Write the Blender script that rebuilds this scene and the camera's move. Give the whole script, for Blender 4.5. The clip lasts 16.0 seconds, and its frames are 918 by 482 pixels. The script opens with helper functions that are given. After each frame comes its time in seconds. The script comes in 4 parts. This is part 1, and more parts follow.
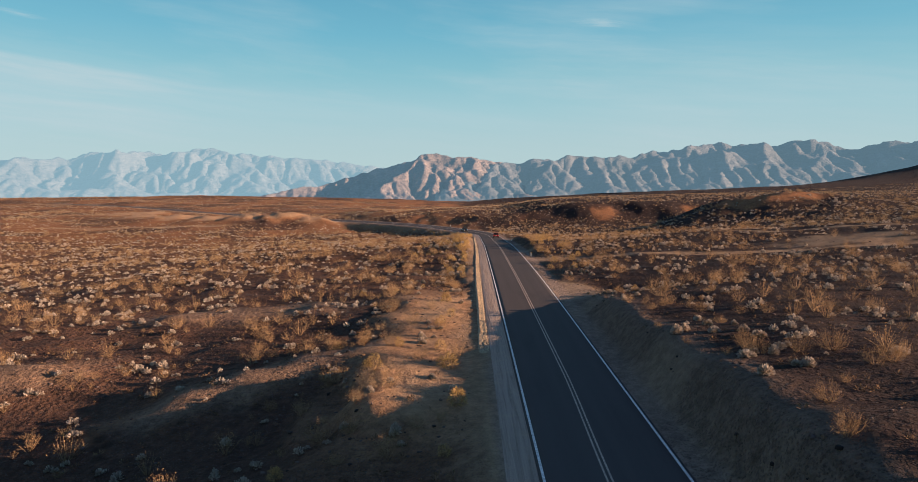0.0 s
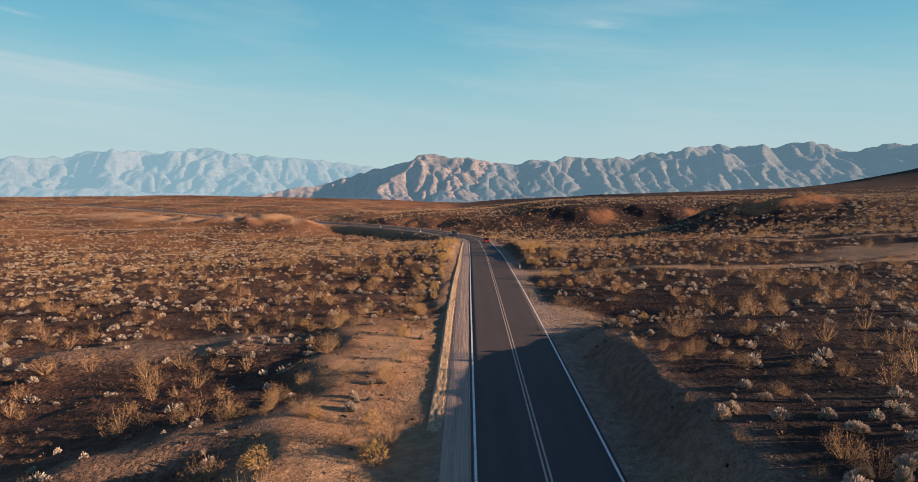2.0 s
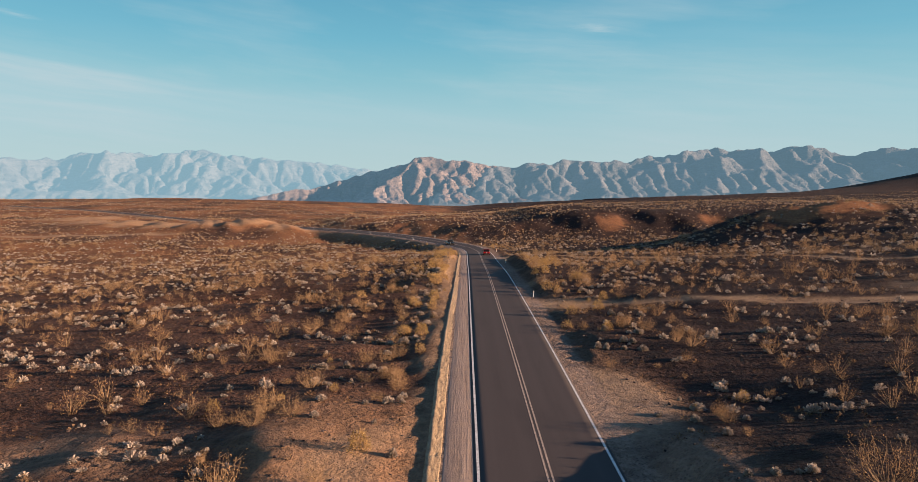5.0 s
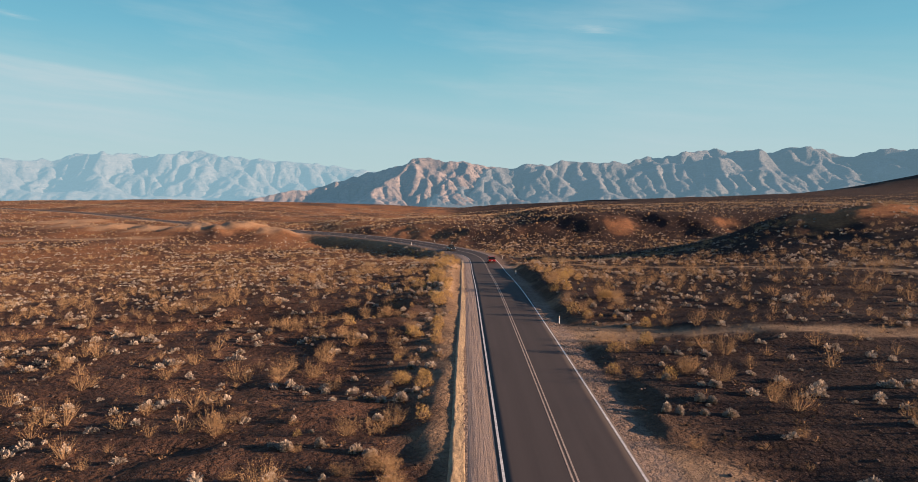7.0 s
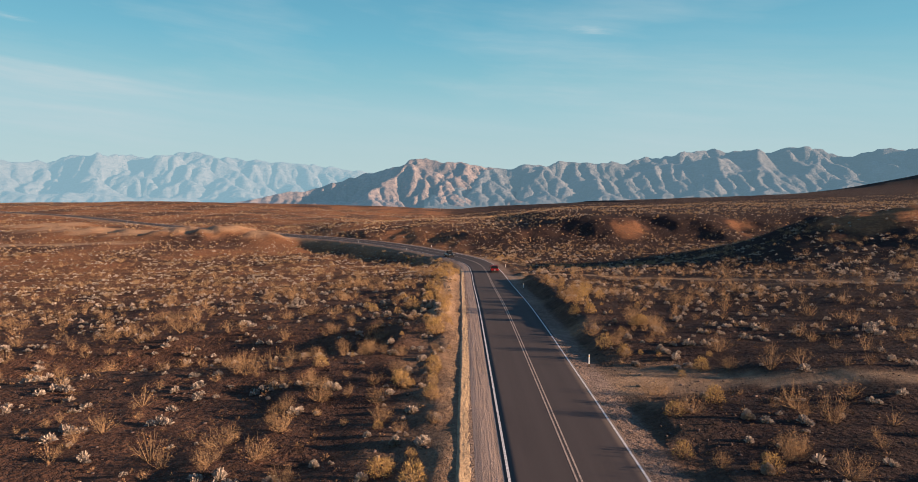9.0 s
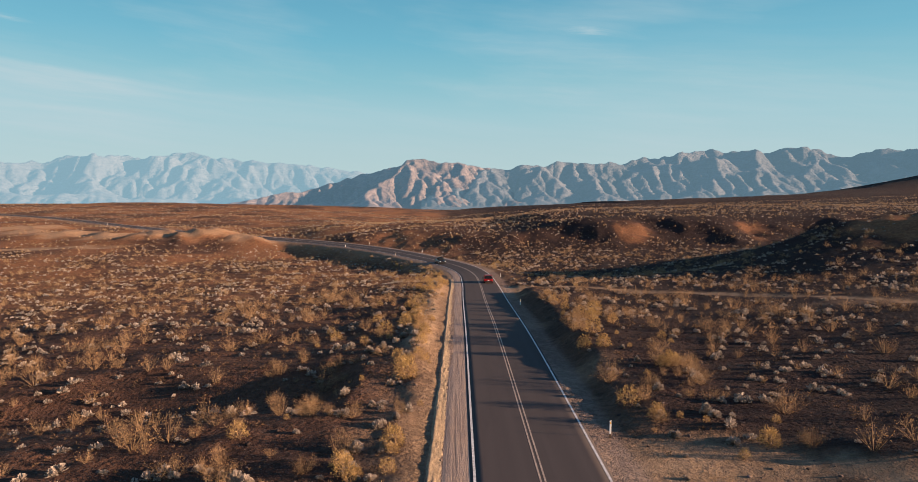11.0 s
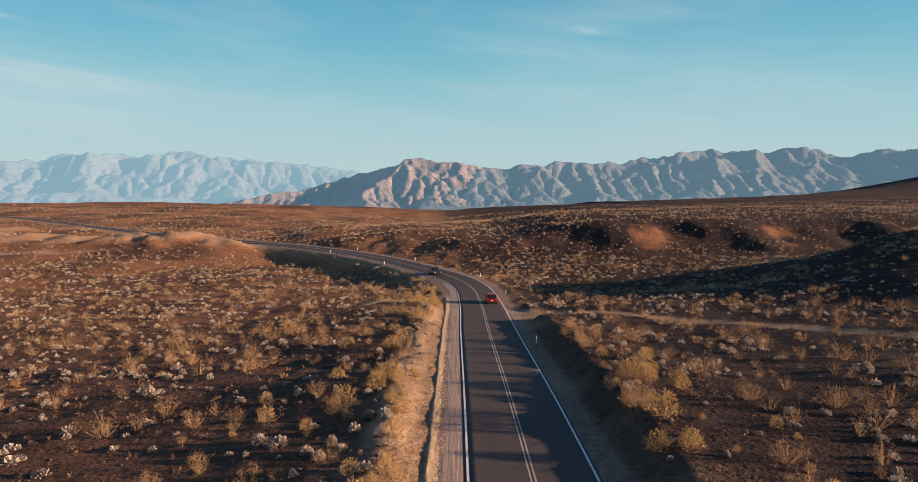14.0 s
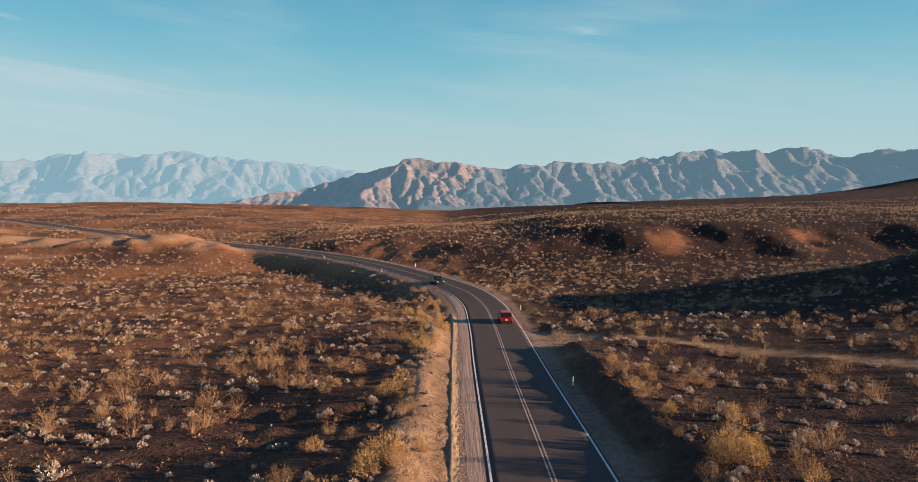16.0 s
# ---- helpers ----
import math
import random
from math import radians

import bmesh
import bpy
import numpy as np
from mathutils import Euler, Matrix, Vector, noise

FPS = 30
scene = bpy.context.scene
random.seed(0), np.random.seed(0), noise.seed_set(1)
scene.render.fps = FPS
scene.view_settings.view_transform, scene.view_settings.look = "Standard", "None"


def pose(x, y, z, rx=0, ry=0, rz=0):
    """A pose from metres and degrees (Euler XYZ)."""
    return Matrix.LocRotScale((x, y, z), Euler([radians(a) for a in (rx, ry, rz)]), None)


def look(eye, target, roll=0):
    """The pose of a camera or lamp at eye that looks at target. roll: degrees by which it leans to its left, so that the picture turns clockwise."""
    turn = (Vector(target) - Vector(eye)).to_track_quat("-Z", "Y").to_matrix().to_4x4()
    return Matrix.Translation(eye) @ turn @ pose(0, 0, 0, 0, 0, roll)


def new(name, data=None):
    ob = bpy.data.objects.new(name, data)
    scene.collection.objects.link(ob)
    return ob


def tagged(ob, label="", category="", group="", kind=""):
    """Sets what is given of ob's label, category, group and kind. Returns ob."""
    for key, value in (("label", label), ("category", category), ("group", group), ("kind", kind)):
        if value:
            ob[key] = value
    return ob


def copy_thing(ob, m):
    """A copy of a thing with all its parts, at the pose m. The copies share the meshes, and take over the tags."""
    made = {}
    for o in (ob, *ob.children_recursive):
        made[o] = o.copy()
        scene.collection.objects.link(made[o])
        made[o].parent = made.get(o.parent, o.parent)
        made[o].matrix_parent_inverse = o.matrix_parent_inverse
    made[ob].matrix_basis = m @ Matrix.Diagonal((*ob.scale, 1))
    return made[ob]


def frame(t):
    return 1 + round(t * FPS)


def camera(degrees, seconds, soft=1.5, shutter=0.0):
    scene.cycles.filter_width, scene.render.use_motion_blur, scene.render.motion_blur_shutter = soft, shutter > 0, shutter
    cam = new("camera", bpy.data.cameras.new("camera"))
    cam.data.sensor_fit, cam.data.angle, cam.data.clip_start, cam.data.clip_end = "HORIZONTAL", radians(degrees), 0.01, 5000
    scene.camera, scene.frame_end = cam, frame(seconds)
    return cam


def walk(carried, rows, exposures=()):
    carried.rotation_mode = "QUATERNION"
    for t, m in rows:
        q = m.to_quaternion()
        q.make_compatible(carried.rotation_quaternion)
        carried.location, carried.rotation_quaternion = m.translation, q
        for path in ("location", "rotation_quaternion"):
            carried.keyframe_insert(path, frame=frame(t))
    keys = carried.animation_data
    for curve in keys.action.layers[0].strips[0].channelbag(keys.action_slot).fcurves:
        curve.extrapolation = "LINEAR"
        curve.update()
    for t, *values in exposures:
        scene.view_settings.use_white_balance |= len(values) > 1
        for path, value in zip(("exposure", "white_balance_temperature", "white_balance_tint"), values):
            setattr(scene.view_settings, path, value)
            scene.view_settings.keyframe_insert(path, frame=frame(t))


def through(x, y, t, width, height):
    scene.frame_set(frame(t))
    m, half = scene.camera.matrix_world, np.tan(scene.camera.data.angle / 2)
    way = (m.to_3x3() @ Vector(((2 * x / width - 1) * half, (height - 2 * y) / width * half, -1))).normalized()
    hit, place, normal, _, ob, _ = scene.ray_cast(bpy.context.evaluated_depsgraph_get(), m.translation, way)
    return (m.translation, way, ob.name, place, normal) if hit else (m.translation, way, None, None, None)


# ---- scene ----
cam = camera(68.0, 16.0, soft=0.5)
METRES, EYE, TILT, LEAN, TURN = 100.0, 13.3, -5.2, 0.0, 0.0
ROWS = [
    (0.0, 0.0000, 0.0000, 0.0000, 0.00, 0.00, -0.00),
    (0.5, 0.0126, 0.0442, 0.0038, -0.04, -0.00, -0.06),
    (1.0, 0.0221, 0.0883, 0.0075, -0.07, 0.01, -0.12),
    (1.5, 0.0292, 0.1322, 0.0116, -0.12, 0.04, -0.18),
    (2.0, 0.0337, 0.1757, 0.0157, -0.17, 0.06, -0.23),
    (2.5, 0.0364, 0.2191, 0.0198, -0.22, 0.09, -0.28),
    (3.0, 0.0377, 0.2618, 0.0241, -0.26, 0.13, -0.32),
    (3.5, 0.0380, 0.3041, 0.0279, -0.31, 0.16, -0.34),
    (4.0, 0.0373, 0.3461, 0.0316, -0.37, 0.22, -0.35),
    (6.5, 0.0261, 0.5502, 0.0502, -0.60, 0.38, -0.38),
    (7.0, 0.0229, 0.5909, 0.0543, -0.65, 0.40, -0.36),
    (7.5, 0.0205, 0.6313, 0.0583, -0.69, 0.42, -0.33),
    (8.0, 0.0194, 0.6714, 0.0622, -0.73, 0.42, -0.30),
    (8.5, 0.0197, 0.7115, 0.0661, -0.79, 0.44, -0.25),
    (9.0, 0.0215, 0.7518, 0.0697, -0.84, 0.47, -0.22),
    (11.5, 0.0445, 0.9532, 0.0879, -1.07, 0.52, -0.19),
    (12.0, 0.0472, 0.9938, 0.0917, -1.10, 0.52, -0.21),
    (12.5, 0.0487, 1.0349, 0.0954, -1.12, 0.51, -0.22),
    (13.0, 0.0490, 1.0762, 0.0989, -1.15, 0.51, -0.25),
    (13.5, 0.0483, 1.1176, 0.1024, -1.17, 0.50, -0.26),
    (14.0, 0.0466, 1.1588, 0.1061, -1.19, 0.48, -0.27),
    (14.5, 0.0443, 1.1997, 0.1098, -1.21, 0.48, -0.27),
    (15.0, 0.0417, 1.2404, 0.1135, -1.24, 0.48, -0.28),
    (15.5, 0.0386, 1.2808, 0.1168, -1.27, 0.49, -0.29),
    (16.0, 0.0353, 1.3211, 0.1204, -1.30, 0.48, -0.29),
]
walk(cam, [(t, pose(0, 0, EYE, TILT, LEAN, TURN) @ pose(METRES * x, METRES * y, METRES * z, 90 + pitch, roll, yaw)) for t, x, y, z, yaw, pitch, roll in ROWS])

# ---- light ----
SUN_AZ, SUN_EL = 101.0, 10.4   # degrees clockwise from +y, degrees above the horizon
sun = new("sun", bpy.data.lights.new("sun", "SUN"))
sun.data.energy, sun.data.angle, sun.data.color = 5.0, radians(0.55), (1.0, 0.655, 0.440)
sdir = Vector((math.sin(radians(SUN_AZ)) * math.cos(radians(SUN_EL)), math.cos(radians(SUN_AZ)) * math.cos(radians(SUN_EL)), math.sin(radians(SUN_EL))))
sun.matrix_world = look(sdir * 300, (0, 0, 0))
scene.view_settings.exposure = 1.62

world = bpy.data.worlds.new("desert_sky")
scene.world = world
world.use_nodes = True


class Nodes:
    """A short way to write node trees."""

    def __init__(self, tree):
        self.t = tree
        self.t.nodes.clear()

    def add(self, kind, **settings):
        n = self.t.nodes.new(kind)
        for key, value in settings.items():
            if key.startswith("i_"):
                n.inputs[key[2:].replace("_", " ")].default_value = value
            else:
                setattr(n, key, value)
        return n

    def link(self, a, b):
        self.t.links.new(a, b)

    def put(self, socket, value):
        if isinstance(value, bpy.types.NodeSocket):
            self.link(value, socket)
        elif isinstance(value, (tuple, list)) and len(value) == 3 and socket.type == "RGBA":
            socket.default_value = (*value, 1)
        else:
            socket.default_value = value

    def mix(self, fac, a, b, how="MIX"):
        n = self.add("ShaderNodeMix", data_type="RGBA", blend_type=how)
        self.put(n.inputs[0], fac), self.put(n.inputs[6], a), self.put(n.inputs[7], b)
        return n.outputs[2]

    def ramp(self, value, stops):
        n = self.add("ShaderNodeValToRGB")
        el = n.color_ramp.elements
        while len(el) < len(stops):
            el.new(0.5)
        for e, (p, c) in zip(el, stops):
            e.position, e.color = p, (c, c, c, 1) if isinstance(c, (int, float)) else (*c, 1)
        self.link(value, n.inputs[0])
        return n.outputs[0]

    def noise(self, vec, scale, detail=4, rough=0.55, dist=0.0, out=0):
        n = self.add("ShaderNodeTexNoise", i_Scale=scale, i_Detail=detail, i_Roughness=rough, i_Distortion=dist)
        if vec is not None:
            self.link(vec, n.inputs["Vector"])
        return n.outputs[out]

    def voronoi(self, vec, scale, feature="F1", out="Distance", rand=1.0):
        n = self.add("ShaderNodeTexVoronoi", feature=feature, i_Scale=scale, i_Randomness=rand)
        self.link(vec, n.inputs["Vector"])
        return n.outputs[out]

    def math(self, op, a, b=0.0, clamp=False):
        n = self.add("ShaderNodeMath", operation=op, use_clamp=clamp)
        self.put(n.inputs[0], a), self.put(n.inputs[1], b)
        return n.outputs[0]

    def scaled(self, vec, s, rot=(0, 0, 0)):
        n = self.add("ShaderNodeMapping")
        n.inputs["Scale"].default_value, n.inputs["Rotation"].default_value = s, rot
        self.link(vec, n.inputs["Vector"])
        return n.outputs[0]

    def attr(self, name):
        return self.add("ShaderNodeAttribute", attribute_name=name).outputs["Fac"]


# sky: clear blue with thin, high, drawn-out cloud
w = Nodes(world.node_tree)
sky = w.add("ShaderNodeTexSky", sky_type="NISHITA", sun_disc=False, sun_elevation=radians(SUN_EL), sun_rotation=radians(SUN_AZ), altitude=600, air_density=0.9, dust_density=0.05, ozone_density=3.0)
way = w.add("ShaderNodeTexCoord").outputs["Generated"]
sep = w.add("ShaderNodeSeparateXYZ")
w.link(way, sep.inputs[0])
high = sep.outputs[2]
bearing = w.math("ARCTAN2", sep.outputs[0], sep.outputs[1])


def at_sky(across, along, shift=0.0):
    """A place on the sky's sheet of cloud: bearing and slanting height, each at its own scale."""
    n = w.add("ShaderNodeCombineXYZ")
    w.link(w.math("MULTIPLY", bearing, across), n.inputs[0]), w.link(w.math("MULTIPLY", slant, along), n.inputs[1])
    n.inputs[2].default_value = shift
    return n.outputs[0]


def wisp_at(turn, rise, wide, tall):
    """A small, drawn-out wisp."""
    da = w.math("DIVIDE", w.math("SUBTRACT", bearing, turn), wide)
    de = w.math("DIVIDE", w.math("ADD", w.math("SUBTRACT", high, rise), w.math("MULTIPLY", w.math("SUBTRACT", bearing, turn), 0.10)), tall)
    far = w.math("SQRT", w.math("ADD", w.math("MULTIPLY", da, da), w.math("MULTIPLY", de, de)))
    return w.math("MULTIPLY", w.ramp(far, [(0.0, 1.0), (1.0, 0.0)]), wisps)


slant = w.math("ADD", high, w.math("MULTIPLY", bearing, 0.09))
sway = w.noise(at_sky(3.0, 9.0), 1.0, 4, 0.55)
slant = w.math("ADD", slant, w.math("MULTIPLY", w.math("SUBTRACT", sway, 0.5), 0.035))
streaks = w.ramp(w.noise(at_sky(5.0, 75.0, 3.0), 1.0, 6, 0.6), [(0.33, 0.5), (0.66, 1.0)])
wisps = w.ramp(w.noise(at_sky(14.0, 120.0, 5.0), 1.0, 6, 0.65), [(0.3, 0.1), (0.65, 1.0)])
soft = w.noise(at_sky(2.6, 13.0, 9.0), 1.0, 5, 0.55)
band = w.math("MULTIPLY", w.ramp(slant, [(0.0, 0.35), (0.045, 0.75), (0.066, 0.55), (0.078, 0.75), (0.093, 0.92), (0.101, 0.30), (0.125, 0.06), (0.2, 0.0)]), w.ramp(w.math("ADD", bearing, 1.0), [(0.0, 1.0), (0.55, 1.0), (0.64, 0.5), (0.85, 0.3)]))
patch = w.math("MULTIPLY", w.ramp(w.math("ADD", bearing, 0.4), [(0.45, 0.0), (0.75, 0.60), (1.0, 0.35)]), w.ramp(high, [(0.0, 0.5), (0.06, 0.9), (0.14, 0.75), (0.24, 0.0)]))
veil = w.math("MULTIPLY", w.ramp(soft, [(0.46, 0.0), (0.66, 0.42)]), w.ramp(high, [(0.05, 0.4), (0.12, 1.0), (0.20, 0.8), (0.3, 0.5)]))
cloud = w.math("MAXIMUM", w.math("MULTIPLY", w.math("MAXIMUM", band, w.math("MULTIPLY", patch, w.ramp(soft, [(0.35, 0.45), (0.6, 1.0)]))), streaks), w.math("MULTIPLY", veil, streaks))
cloud = w.math("MAXIMUM", cloud, w.math("MULTIPLY", w.math("MAXIMUM", wisp_at(0.20, 0.214, 0.07, 0.011), wisp_at(-0.56, 0.196, 0.035, 0.005)), 0.8))
tint = w.ramp(high, [(0.08, (0.70, 1.0, 1.0)), (0.25, (0.38, 1.0, 0.96)), (0.42, (0.30, 1.0, 0.95)), (0.62, (2.05, 1.74, 1.80))])
clear = w.mix(1.0, sky.outputs[0], tint, "MULTIPLY")
low_air = w.mix(1.0, w.ramp(high, [(0.0, (0.69, 0.895, 0.93)), (0.05, (0.625, 0.875, 0.925)), (0.10, (0.53, 0.86, 0.94)), (0.15, (0.385, 0.79, 0.91)), (0.20, (0.265, 0.70, 0.89)), (0.26, (0.21, 0.60, 0.82))]), (5.0, 5.0, 5.0), "MULTIPLY")
colour = w.mix(w.ramp(high, [(0.0, 0.95), (0.27, 0.85), (0.5, 0.0)]), clear, low_air)
colour = w.mix(w.math("MULTIPLY", cloud, w.ramp(high, [(0.26, 1.0), (0.5, 0.3)])), colour, (3.75, 4.62, 4.95))
bg = w.add("ShaderNodeBackground", i_Strength=0.0455)
w.link(colour, bg.inputs[0])
w.link(bg.outputs[0], w.add("ShaderNodeOutputWorld").inputs[0])

# ---- materials ----


def material(name, rough=0.9):
    m = bpy.data.materials.new(name)
    m.use_nodes = True
    n = Nodes(m.node_tree)
    bsdf = n.add("ShaderNodeBsdfPrincipled", i_Roughness=rough)
    bsdf.inputs["Specular IOR Level"].default_value = 0.12
    out = n.add("ShaderNodeOutputMaterial")
    n.link(bsdf.outputs[0], out.inputs[0])
    return m, n, bsdf


def bump(n, bsdf, height, strength, dist):
    b = n.add("ShaderNodeBump", i_Strength=strength, i_Distance=dist)
    n.link(height, b.inputs["Height"])
    n.link(b.outputs[0], bsdf.inputs["Normal"])


def place(n):
    return n.add("ShaderNodeNewGeometry").outputs["Position"]


def ground_material():
    m, n, b = material("desert_soil", 1.0)
    b.inputs["Specular IOR Level"].default_value = 0.1
    p = place(n)
    broad, mid, fine = n.noise(p, 0.045, 5), n.noise(p, 0.4, 5, 0.6), n.noise(p, 5.0, 6, 0.65)
    dark = n.mix(mid, (0.037, 0.024, 0.0200), (0.076, 0.044, 0.033))
    warm = n.mix(fine, (0.120, 0.060, 0.037), (0.228, 0.119, 0.072))
    soil = n.mix(n.math("MULTIPLY", n.ramp(broad, [(0.32, 0.15), (0.60, 0.85)]), n.math("SUBTRACT", 1.0, n.attr("pavement"))), dark, warm)
    soil = n.mix(n.math("MULTIPLY", n.ramp(mid, [(0.55, 0.0), (0.75, 0.6)]), n.math("SUBTRACT", 1.0, n.attr("pavement"))), soil, warm)
    red = n.mix(fine, (0.25, 0.110, 0.046), (0.43, 0.205, 0.093))
    soil = n.mix(n.attr("bare"), soil, red)
    sand = n.mix(mid, (0.30, 0.200, 0.122), (0.46, 0.325, 0.20))
    soil = n.mix(n.attr("sand"), soil, sand)
    gravel = n.mix(fine, (0.235, 0.172, 0.134), (0.375, 0.284, 0.228))
    soil = n.mix(n.attr("gravel"), soil, gravel)
    cells = n.add("ShaderNodeTexVoronoi", i_Scale=6.5)
    n.link(p, cells.inputs["Vector"])
    stone = n.math("MULTIPLY", n.ramp(cells.outputs["Distance"], [(0.25, 1.0), (0.42, 0.0)]), n.ramp(n.noise(p, 1.3, 3), [(0.28, 0.15), (0.52, 0.95)]))
    tone = n.mix(n.noise(cells.outputs["Position"], 9.0, 0), (0.024, 0.018, 0.018), (0.24, 0.175, 0.150))
    calm = n.math("SUBTRACT", 1.0, n.math("MAXIMUM", n.attr("sand"), n.attr("bare")), True)
    stone = n.math("MULTIPLY", stone, calm)
    soil = n.mix(stone, soil, tone)
    soil = n.mix(n.math("MULTIPLY", n.math("MULTIPLY", n.attr("pavement"), 0.9), n.math("MULTIPLY", calm, n.math("SUBTRACT", 1.0, n.attr("gravel")))), soil, n.mix(stone, n.mix(mid, (0.024, 0.0163, 0.0158), (0.050, 0.0312, 0.0280)), n.mix(0.52, tone, (0.034, 0.0235, 0.0217))))
    blot = n.noise(p, 1.6, 5, 0.7)
    soil = n.mix(n.math("MULTIPLY", n.ramp(blot, [(0.42, 0.75), (0.60, 0.0)]), n.math("SUBTRACT", 1.0, n.math("MULTIPLY", n.attr("sand"), 0.6))), soil, n.mix(0.5, soil, (0.022, 0.014, 0.011)))
    # dark spots in the soil colour imitate the shade that scrub throws
    scrub_shade = n.math("MULTIPLY", n.ramp(n.voronoi(p, 0.55), [(0.16, 0.75), (0.34, 0.0)]), n.ramp(n.noise(p, 0.12, 3), [(0.38, 0.2), (0.58, 1.0)]))
    scrub_shade = n.math("MULTIPLY", scrub_shade, n.math("MULTIPLY", calm, n.math("SUBTRACT", 1.0, n.attr("gravel"))))
    soil = n.mix(scrub_shade, soil, n.mix(mid, (0.026, 0.017, 0.012), (0.052, 0.033, 0.023)))
    n.link(soil, b.inputs["Base Color"])
    lump = n.noise(p, 0.85, 4, 0.62)
    clod = n.ramp(n.voronoi(n.scaled(p, (1, 1.25, 1)), 2.1), [(0.05, 1.0), (0.55, 0.0)])
    soil_relief = n.math("ADD", n.math("ADD", n.math("MULTIPLY", stone, 1.1), n.math("MULTIPLY", n.math("MULTIPLY", clod, calm), 1.1)), n.math("ADD", fine, n.math("ADD", n.math("MULTIPLY", mid, 1.5), n.math("MULTIPLY", lump, 2.4))))
    bump(n, b, soil_relief, 1.0, 0.2)
    return m


def asphalt_material():
    m, n, b = material("worn_asphalt", 0.9)
    b.inputs["Specular IOR Level"].default_value = 0.08
    p = place(n)
    uv = n.add("ShaderNodeUVMap", uv_map="lane").outputs[0]
    sep = n.add("ShaderNodeSeparateXYZ")
    n.link(uv, sep.inputs[0])
    lane = n.math("ABSOLUTE", n.math("SUBTRACT", n.math("ABSOLUTE", sep.outputs[0]), 1.75))
    track = n.ramp(n.math("ABSOLUTE", n.math("SUBTRACT", lane, 0.85)), [(0.05, 1.0), (0.55, 0.0)])
    streak = n.noise(n.scaled(uv, (2.2, 0.03, 1)), 1.0, 5, 0.6)
    fine = n.noise(p, 28.0, 4, 0.7)
    c = n.mix(streak, (0.052, 0.045, 0.043), (0.072, 0.060, 0.056))
    c = n.mix(n.math("MULTIPLY", track, 0.22), c, (0.084, 0.071, 0.067))
    c = n.mix(n.ramp(fine, [(0.35, 0.0), (0.7, 0.35)]), c, (0.10, 0.087, 0.081))
    patch = n.noise(n.scaled(uv, (0.5, 0.09, 1)), 1.0, 3)
    c = n.mix(n.ramp(patch, [(0.55, 0.0), (0.7, 0.2)]), c, (0.036, 0.032, 0.032))
    n.link(c, b.inputs["Base Color"])
    bump(n, b, fine, 0.35, 0.01)
    return m


def shoulder_material():
    """Pale gravel, drawn out along the road by wheels and the grader."""
    m, n, b = material("driven_gravel", 0.95)
    p = place(n)
    uv = n.add("ShaderNodeUVMap", uv_map="lane").outputs[0]
    rut = n.noise(n.scaled(uv, (4.5, 0.11, 1)), 1.0, 6, 0.68, 0.5)
    fine, mid = n.noise(p, 11.0, 6, 0.7), n.noise(p, 0.9, 4, 0.6)
    c = n.mix(fine, (0.19, 0.138, 0.106), (0.40, 0.305, 0.245))
    c = n.mix(n.ramp(rut, [(0.34, 0.55), (0.52, 0.0)]), c, (0.125, 0.092, 0.074))
    c = n.mix(n.ramp(rut, [(0.52, 0.0), (0.70, 0.40)]), c, (0.43, 0.335, 0.265))
    c = n.mix(n.ramp(mid, [(0.5, 0.0), (0.75, 0.4)]), c, (0.40, 0.29, 0.19))
    n.link(c, b.inputs["Base Color"])
    bump(n, b, n.math("ADD", n.math("MULTIPLY", rut, 1.1), n.math("MULTIPLY", fine, 0.7)), 1.0, 0.06)
    return m


def paint_material(name, tone, worn):
    m, n, b = material(name, 0.7)
    p = place(n)
    chip = n.ramp(n.noise(p, 7.0, 5, 0.7), [(0.40, 1.0), (0.62, 0.0)])
    c = n.mix(n.math("MULTIPLY", chip, worn), tone, (0.09, 0.075, 0.068))
    n.link(c, b.inputs["Base Color"])
    return m


def twig_material(name, low, high, rough=0.85, through=0.0):
    m, n, b = material(name, rough)
    own = n.add("ShaderNodeNewGeometry").outputs["Random Per Island"]
    each = n.add("ShaderNodeObjectInfo").outputs["Random"]
    c = n.mix(own, low, high)
    c = n.mix(n.math("MULTIPLY", each, 0.3), c, tuple(v * 0.6 for v in low))
    c = n.mix(n.ramp(n.noise(place(n), 0.7, 2), [(0.38, 0.45), (0.6, 0.0)]), c, tuple(0.7 * v for v in low))
    n.link(c, b.inputs["Base Color"])
    if through:
        tr = n.add("ShaderNodeBsdfTranslucent")
        n.link(c, tr.inputs[0])
        mx = n.add("ShaderNodeMixShader", i_Fac=through)
        n.link(b.outputs[0], mx.inputs[1]), n.link(tr.outputs[0], mx.inputs[2])
        out = [k for k in n.t.nodes if k.type == "OUTPUT_MATERIAL"][0]
        n.link(mx.outputs[0], out.inputs[0])
    return m


